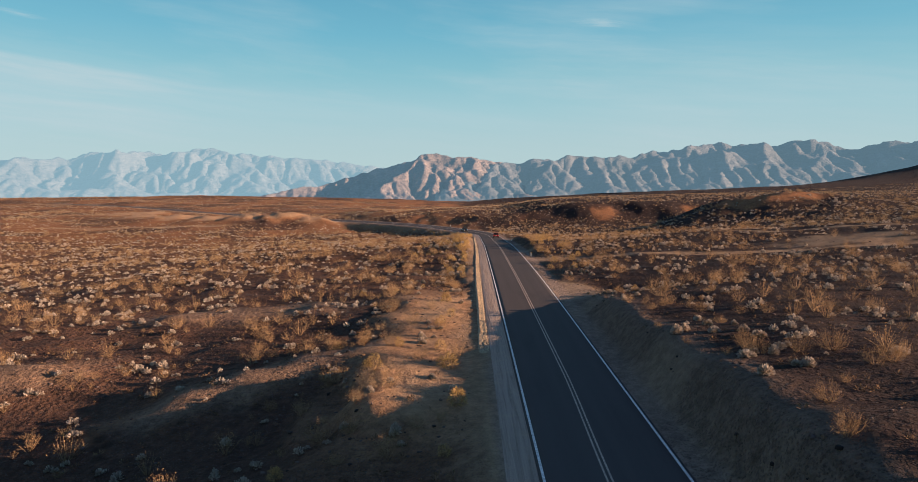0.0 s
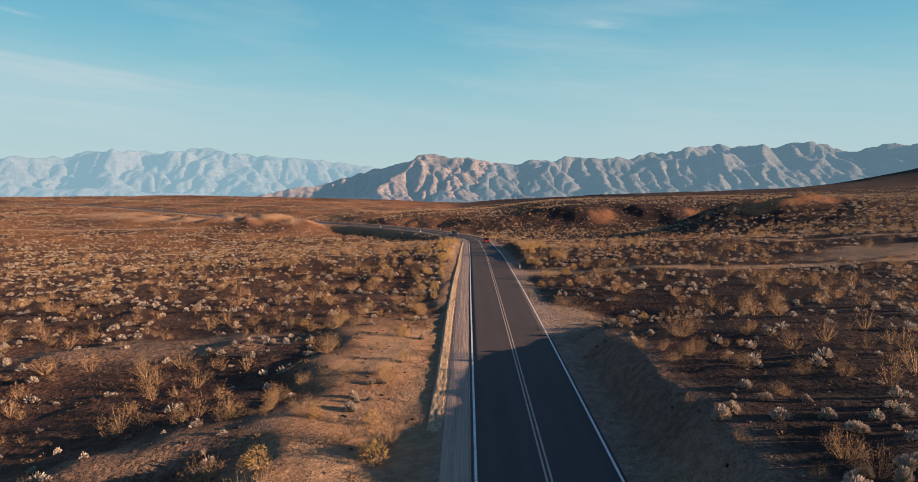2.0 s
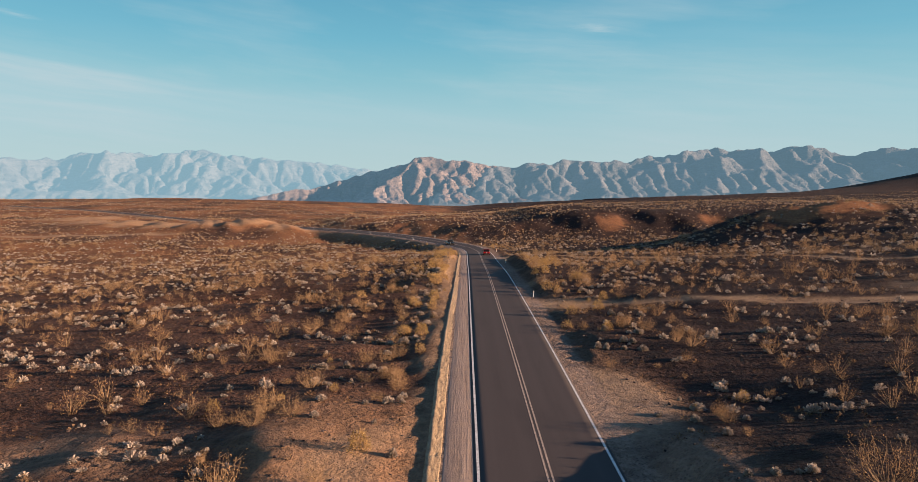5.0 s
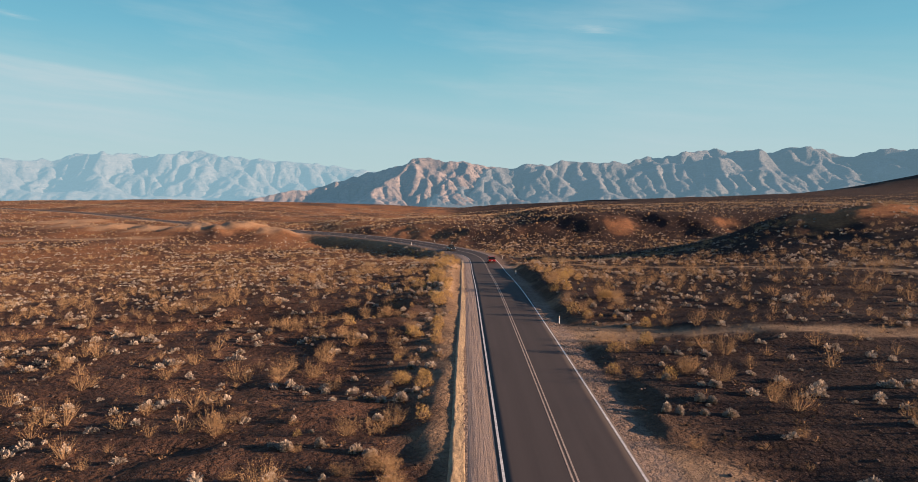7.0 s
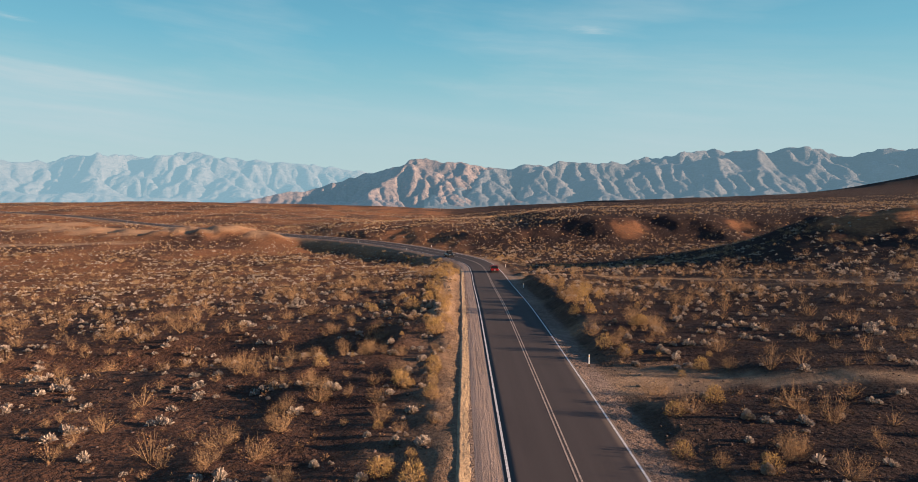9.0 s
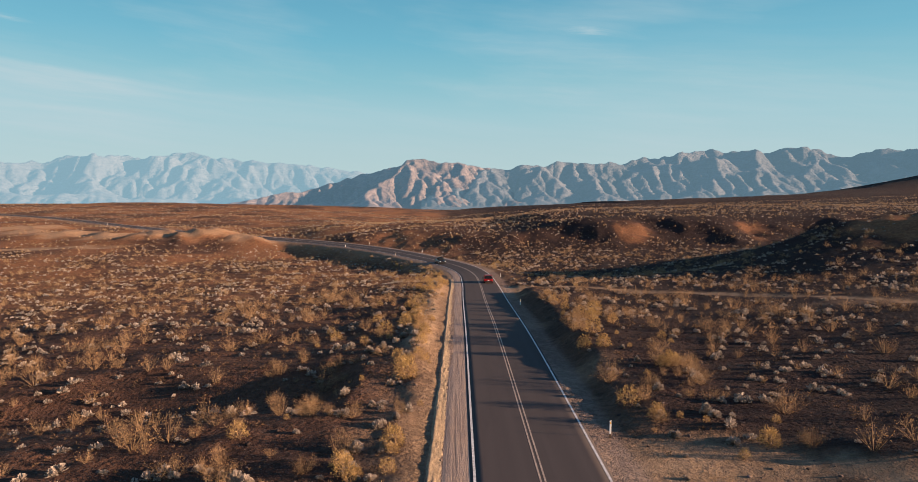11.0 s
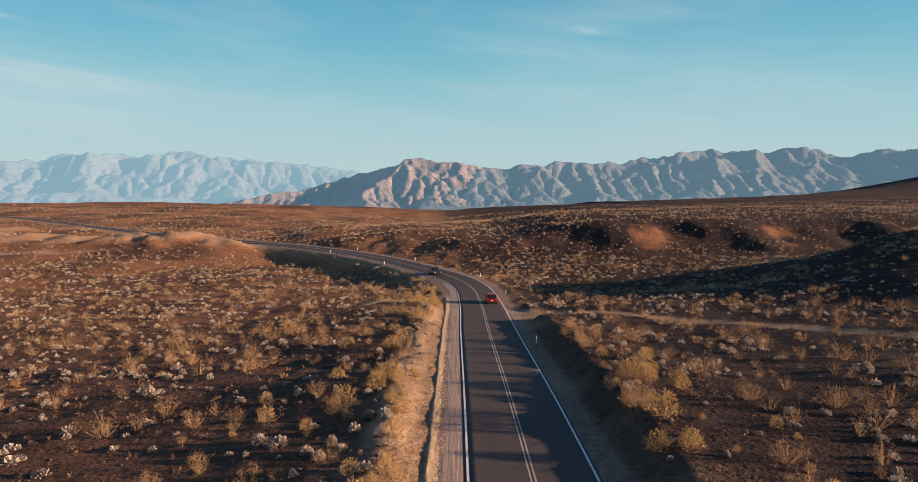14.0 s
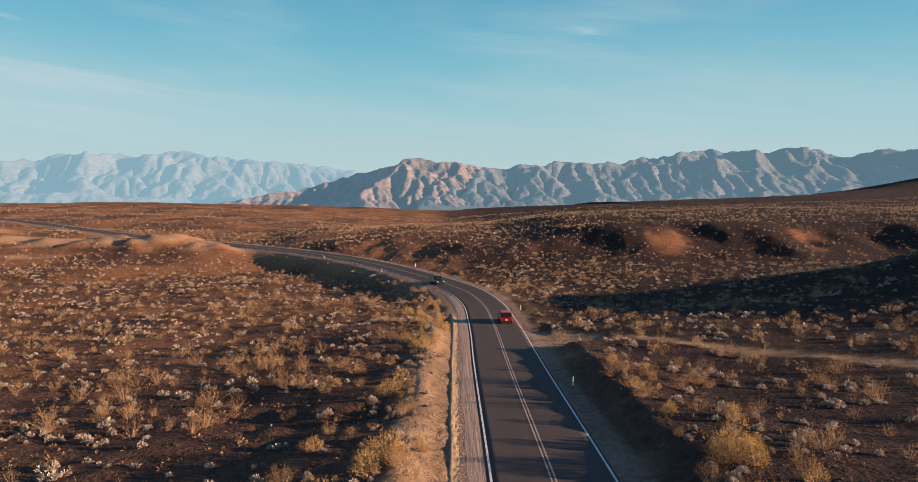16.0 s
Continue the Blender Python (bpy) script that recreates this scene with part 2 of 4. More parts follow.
def rock_material(name, low, high, air, haze_glow):
    """Bare mountain rock with banding; the haze of the air before it is added as emission."""
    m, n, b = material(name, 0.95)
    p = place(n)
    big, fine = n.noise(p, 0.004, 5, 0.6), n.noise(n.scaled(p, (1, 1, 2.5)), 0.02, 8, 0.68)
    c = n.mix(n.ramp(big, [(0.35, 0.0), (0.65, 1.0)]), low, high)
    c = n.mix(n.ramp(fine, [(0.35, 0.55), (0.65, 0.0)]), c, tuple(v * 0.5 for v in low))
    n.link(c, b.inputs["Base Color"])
    # haze put in as bluish emission, though the rock itself gives no light
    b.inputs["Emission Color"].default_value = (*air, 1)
    b.inputs["Emission Strength"].default_value = haze_glow
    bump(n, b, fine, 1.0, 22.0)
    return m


def plain(name, tone, rough=0.5, metal=0.0, coat=0.0):
    m, n, b = material(name, rough)
    p = n.add("ShaderNodeTexCoord").outputs["Object"]
    c = n.mix(n.ramp(n.noise(p, 6.0, 4), [(0.45, 0.0), (0.7, 0.25)]), tone, tuple(v * 0.75 + 0.02 for v in tone))
    n.link(c, b.inputs["Base Color"])
    b.inputs["Metallic"].default_value, b.inputs["Coat Weight"].default_value = metal, coat
    return m


SOIL, ASPHALT, SHOULDER = ground_material(), asphalt_material(), shoulder_material()
WHITE_PAINT = paint_material("white_road_paint", (0.74, 0.72, 0.68), 0.55)
YELLOW_PAINT = paint_material("faded_yellow_road_paint", (0.47, 0.37, 0.285), 0.6)
STRAW = twig_material("straw_twigs", (0.19, 0.120, 0.068), (0.42, 0.29, 0.17))
LEAF = twig_material("olive_gold_leaves", (0.26, 0.150, 0.070), (0.46, 0.285, 0.130), 0.8, 0.25)
PALE = twig_material("silver_grey_leaves", (0.28, 0.23, 0.185), (0.56, 0.475, 0.395), 0.9, 0.2)
DULL = twig_material("dun_far_leaves", (0.20, 0.130, 0.072), (0.50, 0.35, 0.205), 0.85, 0.15)
GOLD = twig_material("golden_leaves", (0.31, 0.200, 0.075), (0.60, 0.405, 0.165), 0.8, 0.3)

# ---- the lie of the land ----


def grain(x, y, seed=0):
    """Gradient noise of the plane, about -1 to 1."""
    xi, yi = np.floor(x).astype(np.int64), np.floor(y).astype(np.int64)
    xf, yf = x - xi, y - yi

    def corner(i, j):
        h = ((xi + i) * 374761393 + (yi + j) * 668265263 + seed * 974634777) & 0xFFFFFFFF
        h = ((h ^ (h >> 13)) * 1274126177) & 0xFFFFFFFF
        a = ((h ^ (h >> 16)) & 0xFFFF) * (2 * np.pi / 65536)
        return np.cos(a) * (xf - i) + np.sin(a) * (yf - j)

    u, v = xf * xf * xf * (xf * (xf * 6 - 15) + 10), yf * yf * yf * (yf * (yf * 6 - 15) + 10)
    return 1.5 * ((corner(0, 0) * (1 - u) + corner(1, 0) * u) * (1 - v) + (corner(0, 1) * (1 - u) + corner(1, 1) * u) * v)


def fbm(x, y, octaves, seed=0, gain=0.5):
    total, amp = 0.0, 1.0
    for k in range(octaves):
        total = total + amp * grain(x * 2 ** k + 17.3 * k, y * 2 ** k - 9.1 * k, seed + k)
        amp *= gain
    return total


def ridged(x, y, octaves, seed=0, gain=0.5):
    total, amp, w_ = 0.0, 1.0, 1.0
    for k in range(octaves):
        r = (1 - np.abs(grain(x * 2 ** k + 7.7 * k, y * 2 ** k + 3.3 * k, seed + k))) ** 2
        total = total + amp * r * w_
        w_ = np.clip(r * 1.4, 0, 1)
        amp *= gain
    return total


def step(a, b, v):
    t = np.clip((v - a) / (b - a), 0, 1)
    return t * t * (3 - 2 * t)


def bell(v):
    return np.exp(-0.5 * v * v)


def curve(v, xs, ys):
    """A smooth line through a few heights (cubic, with the slopes of the neighbours)."""
    xs, ys = np.asarray(xs, float), np.asarray(ys, float)
    m = np.gradient(ys, xs, axis=0)
    v = np.clip(v, xs[0], xs[-1])
    i = np.clip(np.searchsorted(xs, v, side="right") - 1, 0, len(xs) - 2)
    h = xs[i + 1] - xs[i]
    t = (v - xs[i]) / h
    if ys.ndim > 1:
        h, t = h[:, None], t[:, None]
    return (2 * t ** 3 - 3 * t ** 2 + 1) * ys[i] + (t ** 3 - 2 * t ** 2 + t) * h * m[i] + (3 * t ** 2 - 2 * t ** 3) * ys[i + 1] + (t ** 3 - t ** 2) * h * m[i + 1]


# the road's centre line: x, y, z of its surface
ROAD = np.array([(5.5, -90, -0.6), (6.4, -40, -0.8), (7.7, 40, -1.0), (8.6, 100, -1.2), (9.1, 130, -1.8), (9.7, 165, -2.9), (10.2, 200, -4.8), (10.7, 228, -6.3),
                 (10.3, 250, -7.2), (8.0, 267, -7.8), (3.9, 281, -8.2), (-5, 302, -8.6), (-14, 321, -9.0), (-25, 339, -9.3), (-37, 355, -9.6), (-50, 369, -9.8),
                 (-66, 383, -10.0), (-85, 398, -10.1), (-133, 436, -10.1), (-174, 472, -9.9), (-219, 513, -9.5), (-268, 549, -8.8), (-340, 580, -7.5)])
chord = np.concatenate([[0], np.cumsum(np.linalg.norm(np.diff(ROAD[:, :2], axis=0), axis=1))])
ALONG = np.arange(0, chord[-1], 1.5)
CENTRE = curve(ALONG, chord, ROAD)
TAN = np.gradient(CENTRE[:, :2], axis=0)
TAN /= np.linalg.norm(TAN, axis=1)[:, None]
SIDE = np.stack([TAN[:, 1], -TAN[:, 0]], axis=1)          # to the right of the way
FALL = np.gradient(CENTRE[:, 2], ALONG)                     # how steeply the road climbs
BANK = 0.045 * step(235, 275, CENTRE[:, 1]) * (1 - step(395, 430, CENTRE[:, 1]))


def by_road(x, y):
    """Signed distance from the centre line (right: plus), the road's height there, and the stretch of road."""
    s, z, k = np.full(x.shape, 1e3), np.zeros(x.shape), np.zeros(x.shape, int)
    near = np.nonzero((x < 40) & (y < 620) & (x > -380) & (y > -100) & ((x > -30) | (y > 300)))[0]
    for a in range(0, len(near), 20000):
        n = near[a:a + 20000]
        d2 = (x[n, None] - CENTRE[None, :, 0]) ** 2 + (y[n, None] - CENTRE[None, :, 1]) ** 2
        i = d2.argmin(axis=1)
        side = (x[n] - CENTRE[i, 0]) * SIDE[i, 0] + (y[n] - CENTRE[i, 1]) * SIDE[i, 1]
        s[n] = np.where(side < 0, -1, 1) * np.sqrt(d2[np.arange(len(n)), i])
        along = (x[n] - CENTRE[i, 0]) * TAN[i, 0] + (y[n] - CENTRE[i, 1]) * TAN[i, 1]
        z[n] = CENTRE[i, 2] + FALL[i] * np.clip(along, -1.5, 1.5) + BANK[i] * np.clip(s[n], -8, 8)
        k[n] = i
    return s, z, k


LAND_Y = (-60, 40, 100, 160, 220, 280, 350, 430, 560, 750)
LAND_X = (-260, -90, -35, -2, 22, 60, 130, 320, 520)
LAND = np.array([
    (-6, -4.0, -2.0, -1.4, 0.8, 2.4, 7, 17, 30),
    (-7, -5.0, -3.0, -1.2, 0.8, 2.1, 6.5, 17, 30),
    (-8, -6.5, -3.1, -1.6, -0.3, 1.2, 6.5, 17, 30),
    (-9, -8.5, -4.9, -2.7, -1.8, 0.7, 6, 15, 26),
    (-10, -11.0, -8.0, -5.8, -5.4, -5.0, 1.0, 12, 22),
    (-11, -13.0, -11.5, -10.5, -8.8, -8.6, -5.5, 8, 19),
    (-11, -12.5, -12.8, -10.5, -9.6, -8.0, -6.6, 4, 16),
    (-10, -11.5, -11.5, -9.5, -8.6, -7.0, -5.6, 3, 14),
    (-8.5, -11.0, -13.5, -14.0, -13.0, -9.0, -5.5, 2.5, 11),
    (-6.5, -12.5, -16.5, -17.0, -15.5, -12.0, -7.5, -1, 7)])


def mound(x, y, cx, cy, sx, sy, turn=0.0):
    c, s = math.cos(radians(turn)), math.sin(radians(turn))
    u, v = (x - cx) * c + (y - cy) * s, -(x - cx) * s + (y - cy) * c
    return bell(u / sx) * bell(v / sy)


MOUNDS = [(-77, 376, 12, 8, 0, 4.8), (-97, 381, 14, 9, 25, 6.8), (-118, 384, 13, 11, 20, 5.0), (-140, 388, 14, 12, 15, 4.0), (-163, 394, 15, 12, 10, 3.6), (-186, 402, 15, 13, 0, 3.2), (-207, 430, 24, 13, 20, 3.4)]
TRACKS = [(((10, 128.5), (22, 126.5), (45, 119), (130, 114)), 1.9), (((13, 221), (22, 215), (32, 207), (47, 194), (58, 172), (68, 150), (110, 136)), 1.7)]
BARE_MOUNDS = [(-17, 53, 9.5, 2.4, 30, 1.25), (-38, 57, 6, 2.6, 20, 1.1), (-24, 79, 13, 3.6, 6, 0.5)]


def land(x, y):
    """Height of the ground and its cover: bare red soil, sand, gravel, and the way from the road."""
    x, y = np.asarray(x, float), np.asarray(y, float)
    rows = np.stack([curve(y, LAND_Y, LAND[:, j]) for j in range(len(LAND_X))], axis=1)
    xs = np.array(LAND_X, float)
    xc = np.clip(x, xs[0], xs[-1])
    i = np.clip(np.searchsorted(xs, xc, side="right") - 1, 0, len(xs) - 2)
    t = (xc - xs[i]) / (xs[i + 1] - xs[i])
    m = np.gradient(rows, xs, axis=1)
    n = np.arange(len(x))
    h = xs[i + 1] - xs[i]
    z = (2 * t ** 3 - 3 * t ** 2 + 1) * rows[n, i] + (t ** 3 - 2 * t ** 2 + t) * h * m[n, i] + (3 * t ** 2 - 2 * t ** 3) * rows[n, i + 1] + (t ** 3 - t ** 2) * h * m[n, i + 1]
    bare, sand, grit = np.zeros(len(x)), np.zeros(len(x)), np.zeros(len(x))
    # the hill that shades the beginning of the road
    z = z + curve(y, (-60, 20, 34, 49, 60, 70, 79, 88), (2.1, 2.1, 2.0, 1.80, 1.72, 1.52, 0.85, 0)) * bell((x - 16.5) / np.where(x < 16.5, 3.4, 45.0))
    z = z - 1.5 * mound(x, y, -26, 41, 18, 15) - 1.5 * mound(x, y, 20, 89, 9, 7.5)
    z = z - 0.3 * mound(x, y, -28, 64, 12, 5) - 1.5 * mound(x, y, -22, 42, 13, 7) - 1.6 * mound(x, y, -37, 42, 11, 9)
    z = z + 0.9 * mound(x, y, 18.5, 190, 5, 10) + 0.6 * mound(x, y, 18, 149, 5, 12) + 265 * mound(x, y, 1650, 1400, 500, 300)
    # mounds of bare earth
    heap = np.zeros(len(x))
    for cx, cy, sx, sy, turn, high in MOUNDS:
        k = mound(x, y, cx, cy, sx, sy, turn)
        heap = np.maximum(heap, high * k) + 0.15 * np.minimum(heap, high * k)
        bare = np.maximum(bare, step(0.25, 0.75, k + 0.25 * grain(x / 6, y / 6, 5)) * 0.9)
        sand = np.maximum(sand, 0.72 * step(0.40, 0.85, k + 0.3 * grain(x / 9, y / 5, 15)))
    rough = 0.76 + 0.22 * ridged((x + 0.5 * y) / 10, y / 34, 2, 18) + 0.05 * fbm(x / 6, y / 8, 2, 19)
    z = z + heap * np.where(heap > 0, rough, 0)
    for cx, cy, sx, sy, turn, high in BARE_MOUNDS:
        k = mound(x, y, cx, cy, sx, sy, turn)
        z = z + high * k
        bare = np.maximum(bare, step(0.4, 0.9, k + 0.45 * fbm(x / 3, y / 3, 3, 6)) * 0.5)
        grit = np.maximum(grit, step(0.3, 0.8, k + 0.4 * fbm(x / 3, y / 3, 3, 26)) * 0.22)
        sand = np.maximum(sand, step(0.35, 0.85, k + 0.4 * fbm(x / 4, y / 4, 3, 39)) * 0.35)
    flat = step(-11.5, -5.0, x + 2.2 * fbm(x / 6, y / 6, 2, 16)) * step(3.5, 0.5, x) * step(33, 43, y) * (1 - step(78, 92, y))
    z = z + (-0.98 - 0.03 * (x + 3) + 0.10 * fbm(x / 5, y / 5, 2, 17) - z) * flat
    bare = np.maximum(bare, (0.75 + 0.2 * grain(x / 3, y / 4, 27)) * flat)
    sand = np.maximum(sand, (0.45 + 0.3 * step(-0.3, 0.4, grain(x / 4, y / 6, 28))) * flat)
    calm = 1 - 0.7 * flat
    # the wash on the right, the low hill beyond it and the wash on the left
    hill = mound(x, y, 112, 245, 33, 27, 8)
    z = z + 9.6 * hill * (1 + 0.12 * fbm(x / 14, y / 14, 3, 37)) + 2.2 * mound(x, y, 101, 236, 16, 11, 12)
    bare = np.maximum(bare, 0.85 * step(0.3, 0.75, mound(x, y, 106, 231, 19, 8.5, 10) + 0.25 * fbm(x / 8, y / 8, 3, 38)))
    z = z - 2.2 * bell((y - 262 + 0.05 * x) / 17) * step(14, 36, x) * (1 - step(62, 84, x))
    z = z - 1.9 * bell((y - 146 - 0.06 * x) / 4.0) * step(-2.5, -7, x) * step(-75, -45, x)
    # the escarpment across the view, with spurs and gullies, and the level land above it
    near_road = 24 * step(35, -40, x)
    spur = (x - 60) * (2 * np.pi / 45) + 0.9 * grain(x / 80, x * 0 + 0.5, 33)
    foot = 318 + near_road - (2.8 + 0.6 * step(40, 60, x)) * np.cos(spur + 0.35 * np.sin(spur))
    foot = foot + 3.5 * fbm(x / 13, y / 22, 3, 34)
    reach = (0.55 + 0.45 * step(20, 60, x)) * step(-62, -25, x + 0.25 * (y - 350)) * (1 - 0.55 * step(150, 300, x))
    rise = step(0, 46, y - foot)
    lip = 8.6 * rise * reach * (1 - 0.95 * step(400, 640, y))
    z = z + lip + 0.6 * reach * rise * (1 - step(40, 130, y - foot)) * fbm(x / 16, y / 30, 3, 35) + 0.35 * rise * (1 - rise) * 4 * reach * (ridged(x / 9 - y / 25, y / 40, 3, 36) - 0.9)
    face = rise * (1 - rise) * 4 * reach
    flank = step(-0.1, 0.75, np.sin(spur - 0.3)) * face
    bare = np.maximum(bare, 0.75 * step(0.22, 0.75, flank * (0.85 * bell((x - 70) / 12) + 0.75 * bell((x - 116) / 8) + 0.75 * bell((x - 22) / 14) + 0.5 * bell((x + 22) / 16)) + 0.4 * fbm(x / 6, y / 9, 4, 21) * face))
    bare = np.maximum(bare, 0.6 * face * step(0.15, 0.45, fbm(x / 20, y / 30, 2, 24)) * step(60, 20, x))
    bare = np.maximum(bare, (0.30 * step(110, 200, y) + 0.35 * step(200, 330, y)) * step(60, -10, x) * step(2, -10, x - 10 * (y > 240)) * step(-0.45, 0.3, fbm(x / 40, y / 40, 4, 23)))
    # swells, rills and lumps
    far = step(300, 600, y)
    z = z + 0.55 * fbm(x / 34, y / 34, 3, 31) + 0.30 * fbm(x / 9, y / 6, 3, 41) * (1 - 0.5 * far) * calm * (1 - 0.6 * step(12, 24, x)) + 1.6 * far * fbm(x / 90, y / 90, 3, 51)
    z = z + (0.21 - 0.08 * step(8, 20, x)) * fbm(x / 3.8, y / 2.7, 2, 61) * (y < 330) * calm
    # beyond the rim the land falls to the valley floor
    z = z - 100 * step(820, 2300, np.hypot(x, y)) - step(760, 1000, y) * np.clip(z + 12, 0, 40) * 0.5 * (x < 200)
    # side tracks
    for line, wide in TRACKS:
        d = np.full(len(x), 1e3)
        for (ax, ay), (bx, by) in zip(line, line[1:]):
            u = np.clip(((x - ax) * (bx - ax) + (y - ay) * (by - ay)) / ((bx - ax) ** 2 + (by - ay) ** 2), 0, 1)
            d = np.minimum(d, np.hypot(x - ax - u * (bx - ax), y - ay - u * (by - ay)))
        worn = 1 - step(wide * 0.7, wide * 1.4, d + 0.6 * fbm(x / 3, y / 3, 3, 7))
        sand = np.maximum(sand, worn * (0.78 + 0.2 * grain(x / 5, y / 2, 9)))
        z = z - 0.10 * worn
    sand = np.maximum(sand, 0.75 * step(0.3, 0.8, mound(x, y, 72, 127, 13, 8) + 0.3 * fbm(x / 6, y / 6, 3, 44)))
    sand = np.maximum(sand, 0.5 * mound(x, y, 68, 170, 26, 3, -4))
    sand = np.maximum(sand, 0.8 * mound(x, y, -205, 455, 30, 8, 25))
    sand = np.maximum(sand, 0.75 * step(0.4, 0.8, mound(x, y, -168, 352, 40, 6, 12) + 0.25 * fbm(x / 12, y / 6, 2, 29)))
    # the road's bed, shoulders, berm and banks
    s, zr, k = by_road(x, y)
    yr = CENTRE[k, 1]
    bed = zr - 0.02 - np.where(yr < 262, 0.05, 0.16) * step(3.6, 3.1, np.abs(s)) - 0.10 * step(4.0, 6.8, np.abs(s))
    wob = 0.5 * fbm(x / 5, y / 5, 2, 71)
    out = np.where(s < 0, step(6.0, 8.8 + 4.0 * step(240, 280, yr), -s + wob), step(5.1, 8.4 - 0.7 * step(85, 70, yr), s + 0.6 * wob))
    z = np.where(np.abs(s) < 60, bed + (z - bed) * out, z)
    pad = np.zeros(len(x))
    for jx, jy, jl, jw in ((17.5, 127, 5.5, 3.4), (17, 213.5, 5.5, 3.4), (13.2, 88, 3.8, 6.0)):
        ramp_ = step(0.15, 0.6, mound(x, y, jx, jy, jl, jw)) * (np.abs(s) < 40) * (s > 3.9)
        z = z + (zr - 0.05 + 0.03 * np.clip(s - 4, 0, 20) - z) * ramp_
        sand = np.maximum(sand, 0.75 * ramp_)
        pad = np.maximum(pad, ramp_)
    rill = ridged(y / 2.2 + 0.3 * wob, s / 5, 3, 77, 0.6) - 0.9
    z = z + np.where(s < 0, 0.12, 0.36) * (1 - pad) * rill * 4 * out * (1 - out) * (np.abs(s) < 30)
    bank = bell((s + 8.3) / 1.3) * step(146, 160, y) * (1 - step(212, 236, y))
    z = z + (0.55 + 0.2 * fbm(x / 4, y / 4, 2, 73)) * bank + 0.25 * bell((s + 7.4) / 0.9) * step(88, 104, y) * (1 - step(146, 160, y))
    sand = np.maximum(sand, (0.75 + 0.25 * fbm(x / 3, y / 3, 2, 74)) * step(0.3, 0.7, bank + 0.3 * fbm(x / 2.5, y / 4, 3, 75)))
    gravel = (1 - step(5.2, 5.9, np.abs(s) + 0.3 * wob)) * (np.abs(s) < 60) * 1.0
    gravel = gravel * np.where(s > 3.9, 0.7, np.where(y < 260, 0.85, 1.0))
    sand = np.maximum(sand, 0.6 * (s < -3.8) * (s > -6.0) * (y < 250))
    cut = (s > 4.5) * (1 - step(8.2, 10.5, s + 2 * wob)) * (1 - step(80, 100, y))
    gravel = np.maximum(np.maximum(gravel, grit), 0.42 * cut)
    sand = np.maximum(sand, 0.75 * bell((s + 5.9) / 0.45) * (np.abs(s) < 60))
    sand = np.maximum(sand, (0.25 + 0.3 * step(0.1, 0.5, grain(x / 9, y / 9, 8))) * (1 - step(7, 11, s + wob)) * (s > 3))
    sand = np.maximum(sand, 0.55 * (1 - step(6.4, 9.4 + 3.5 * step(95, 115, yr), -s + 3 * wob)) * (s < -5.6) * (np.abs(s) < 60))
    bare = bare * (1 - gravel)
    return z, bare, sand, gravel, s


def sheet(name, X, Y, Z, mat, attrs=(), parent=None):
    """A grid of quads as one mesh."""
    ny, nx = X.shape
    me = bpy.data.meshes.new(name)
    idx = np.arange(nx * ny).reshape(ny, nx)
    quads = np.stack([idx[:-1, :-1], idx[:-1, 1:], idx[1:, 1:], idx[1:, :-1]], axis=-1).reshape(-1, 4)
    build(me, np.stack([X.ravel(), Y.ravel(), Z.ravel()], axis=1), quads)
    for key, value in attrs:
        me.attributes.new(key, "FLOAT", "POINT").data.foreach_set("value", np.asarray(value, np.float32).ravel())
    me.materials.append(mat)
    me.shade_smooth()
    ob = new(name, me)
    ob.parent = parent
    return ob


def build(me, verts, faces):
    """Fills a mesh from arrays; all faces have the same number of corners."""
    n, c = faces.shape
    me.vertices.add(len(verts))
    me.vertices.foreach_set("co", np.asarray(verts, np.float32).ravel())
    me.loops.add(n * c)
    me.loops.foreach_set("vertex_index", faces.astype(np.int32).ravel())
    me.polygons.add(n)
    me.polygons.foreach_set("loop_start", np.arange(0, n * c, c, dtype=np.int32))
    me.polygons.foreach_set("loop_total", np.full(n, c, dtype=np.int32))
    me.update(calc_edges=True)
    me.validate()


def graded(stops):
    """Grid lines whose spacing changes from stop to stop: (place, spacing)."""
    out = [stops[0][0]]
    for (a, da), (b, db) in zip(stops, stops[1:]):
        while out[-1] < b:
            t = (out[-1] - a) / (b - a)
            out.append(out[-1] + da + (db - da) * max(0, min(1, t)))
    return np.array(out)


gx = graded([(-5200, 400), (-700, 30), (-260, 4.0), (-90, 2.0), (-30, 1.1), (-3, 0.5), (22, 0.5), (40, 1.2), (120, 2.2), (260, 5), (700, 30), (5200, 400)])
gy = graded([(-3000, 400), (-300, 25), (-40, 3.0), (28, 1.15), (240, 1.3), (300, 1.25), (420, 1.6), (520, 2.4), (800, 6), (1100, 25), (5200, 300)])
GX, GY = np.meshgrid(gx, gy)
z, bare, sand, gravel, _ = land(GX.ravel(), GY.ravel())
tagged(sheet("ground", GX, GY, z.reshape(GX.shape), SOIL, (("bare", bare), ("sand", sand), ("gravel", gravel), ("pavement", 0.14 * step(230, 170, GY) + (1 - 0.14 * step(230, 170, GY)) * step(7, 24, GX + 6 * fbm(GX / 25, GY / 25, 2, 99)) * (1 - 0.85 * step(330, 420, GY) * (1 - step(20, 90, GX)))))), "stony brown desert soil with bare orange patches", "ground", kind="structure")


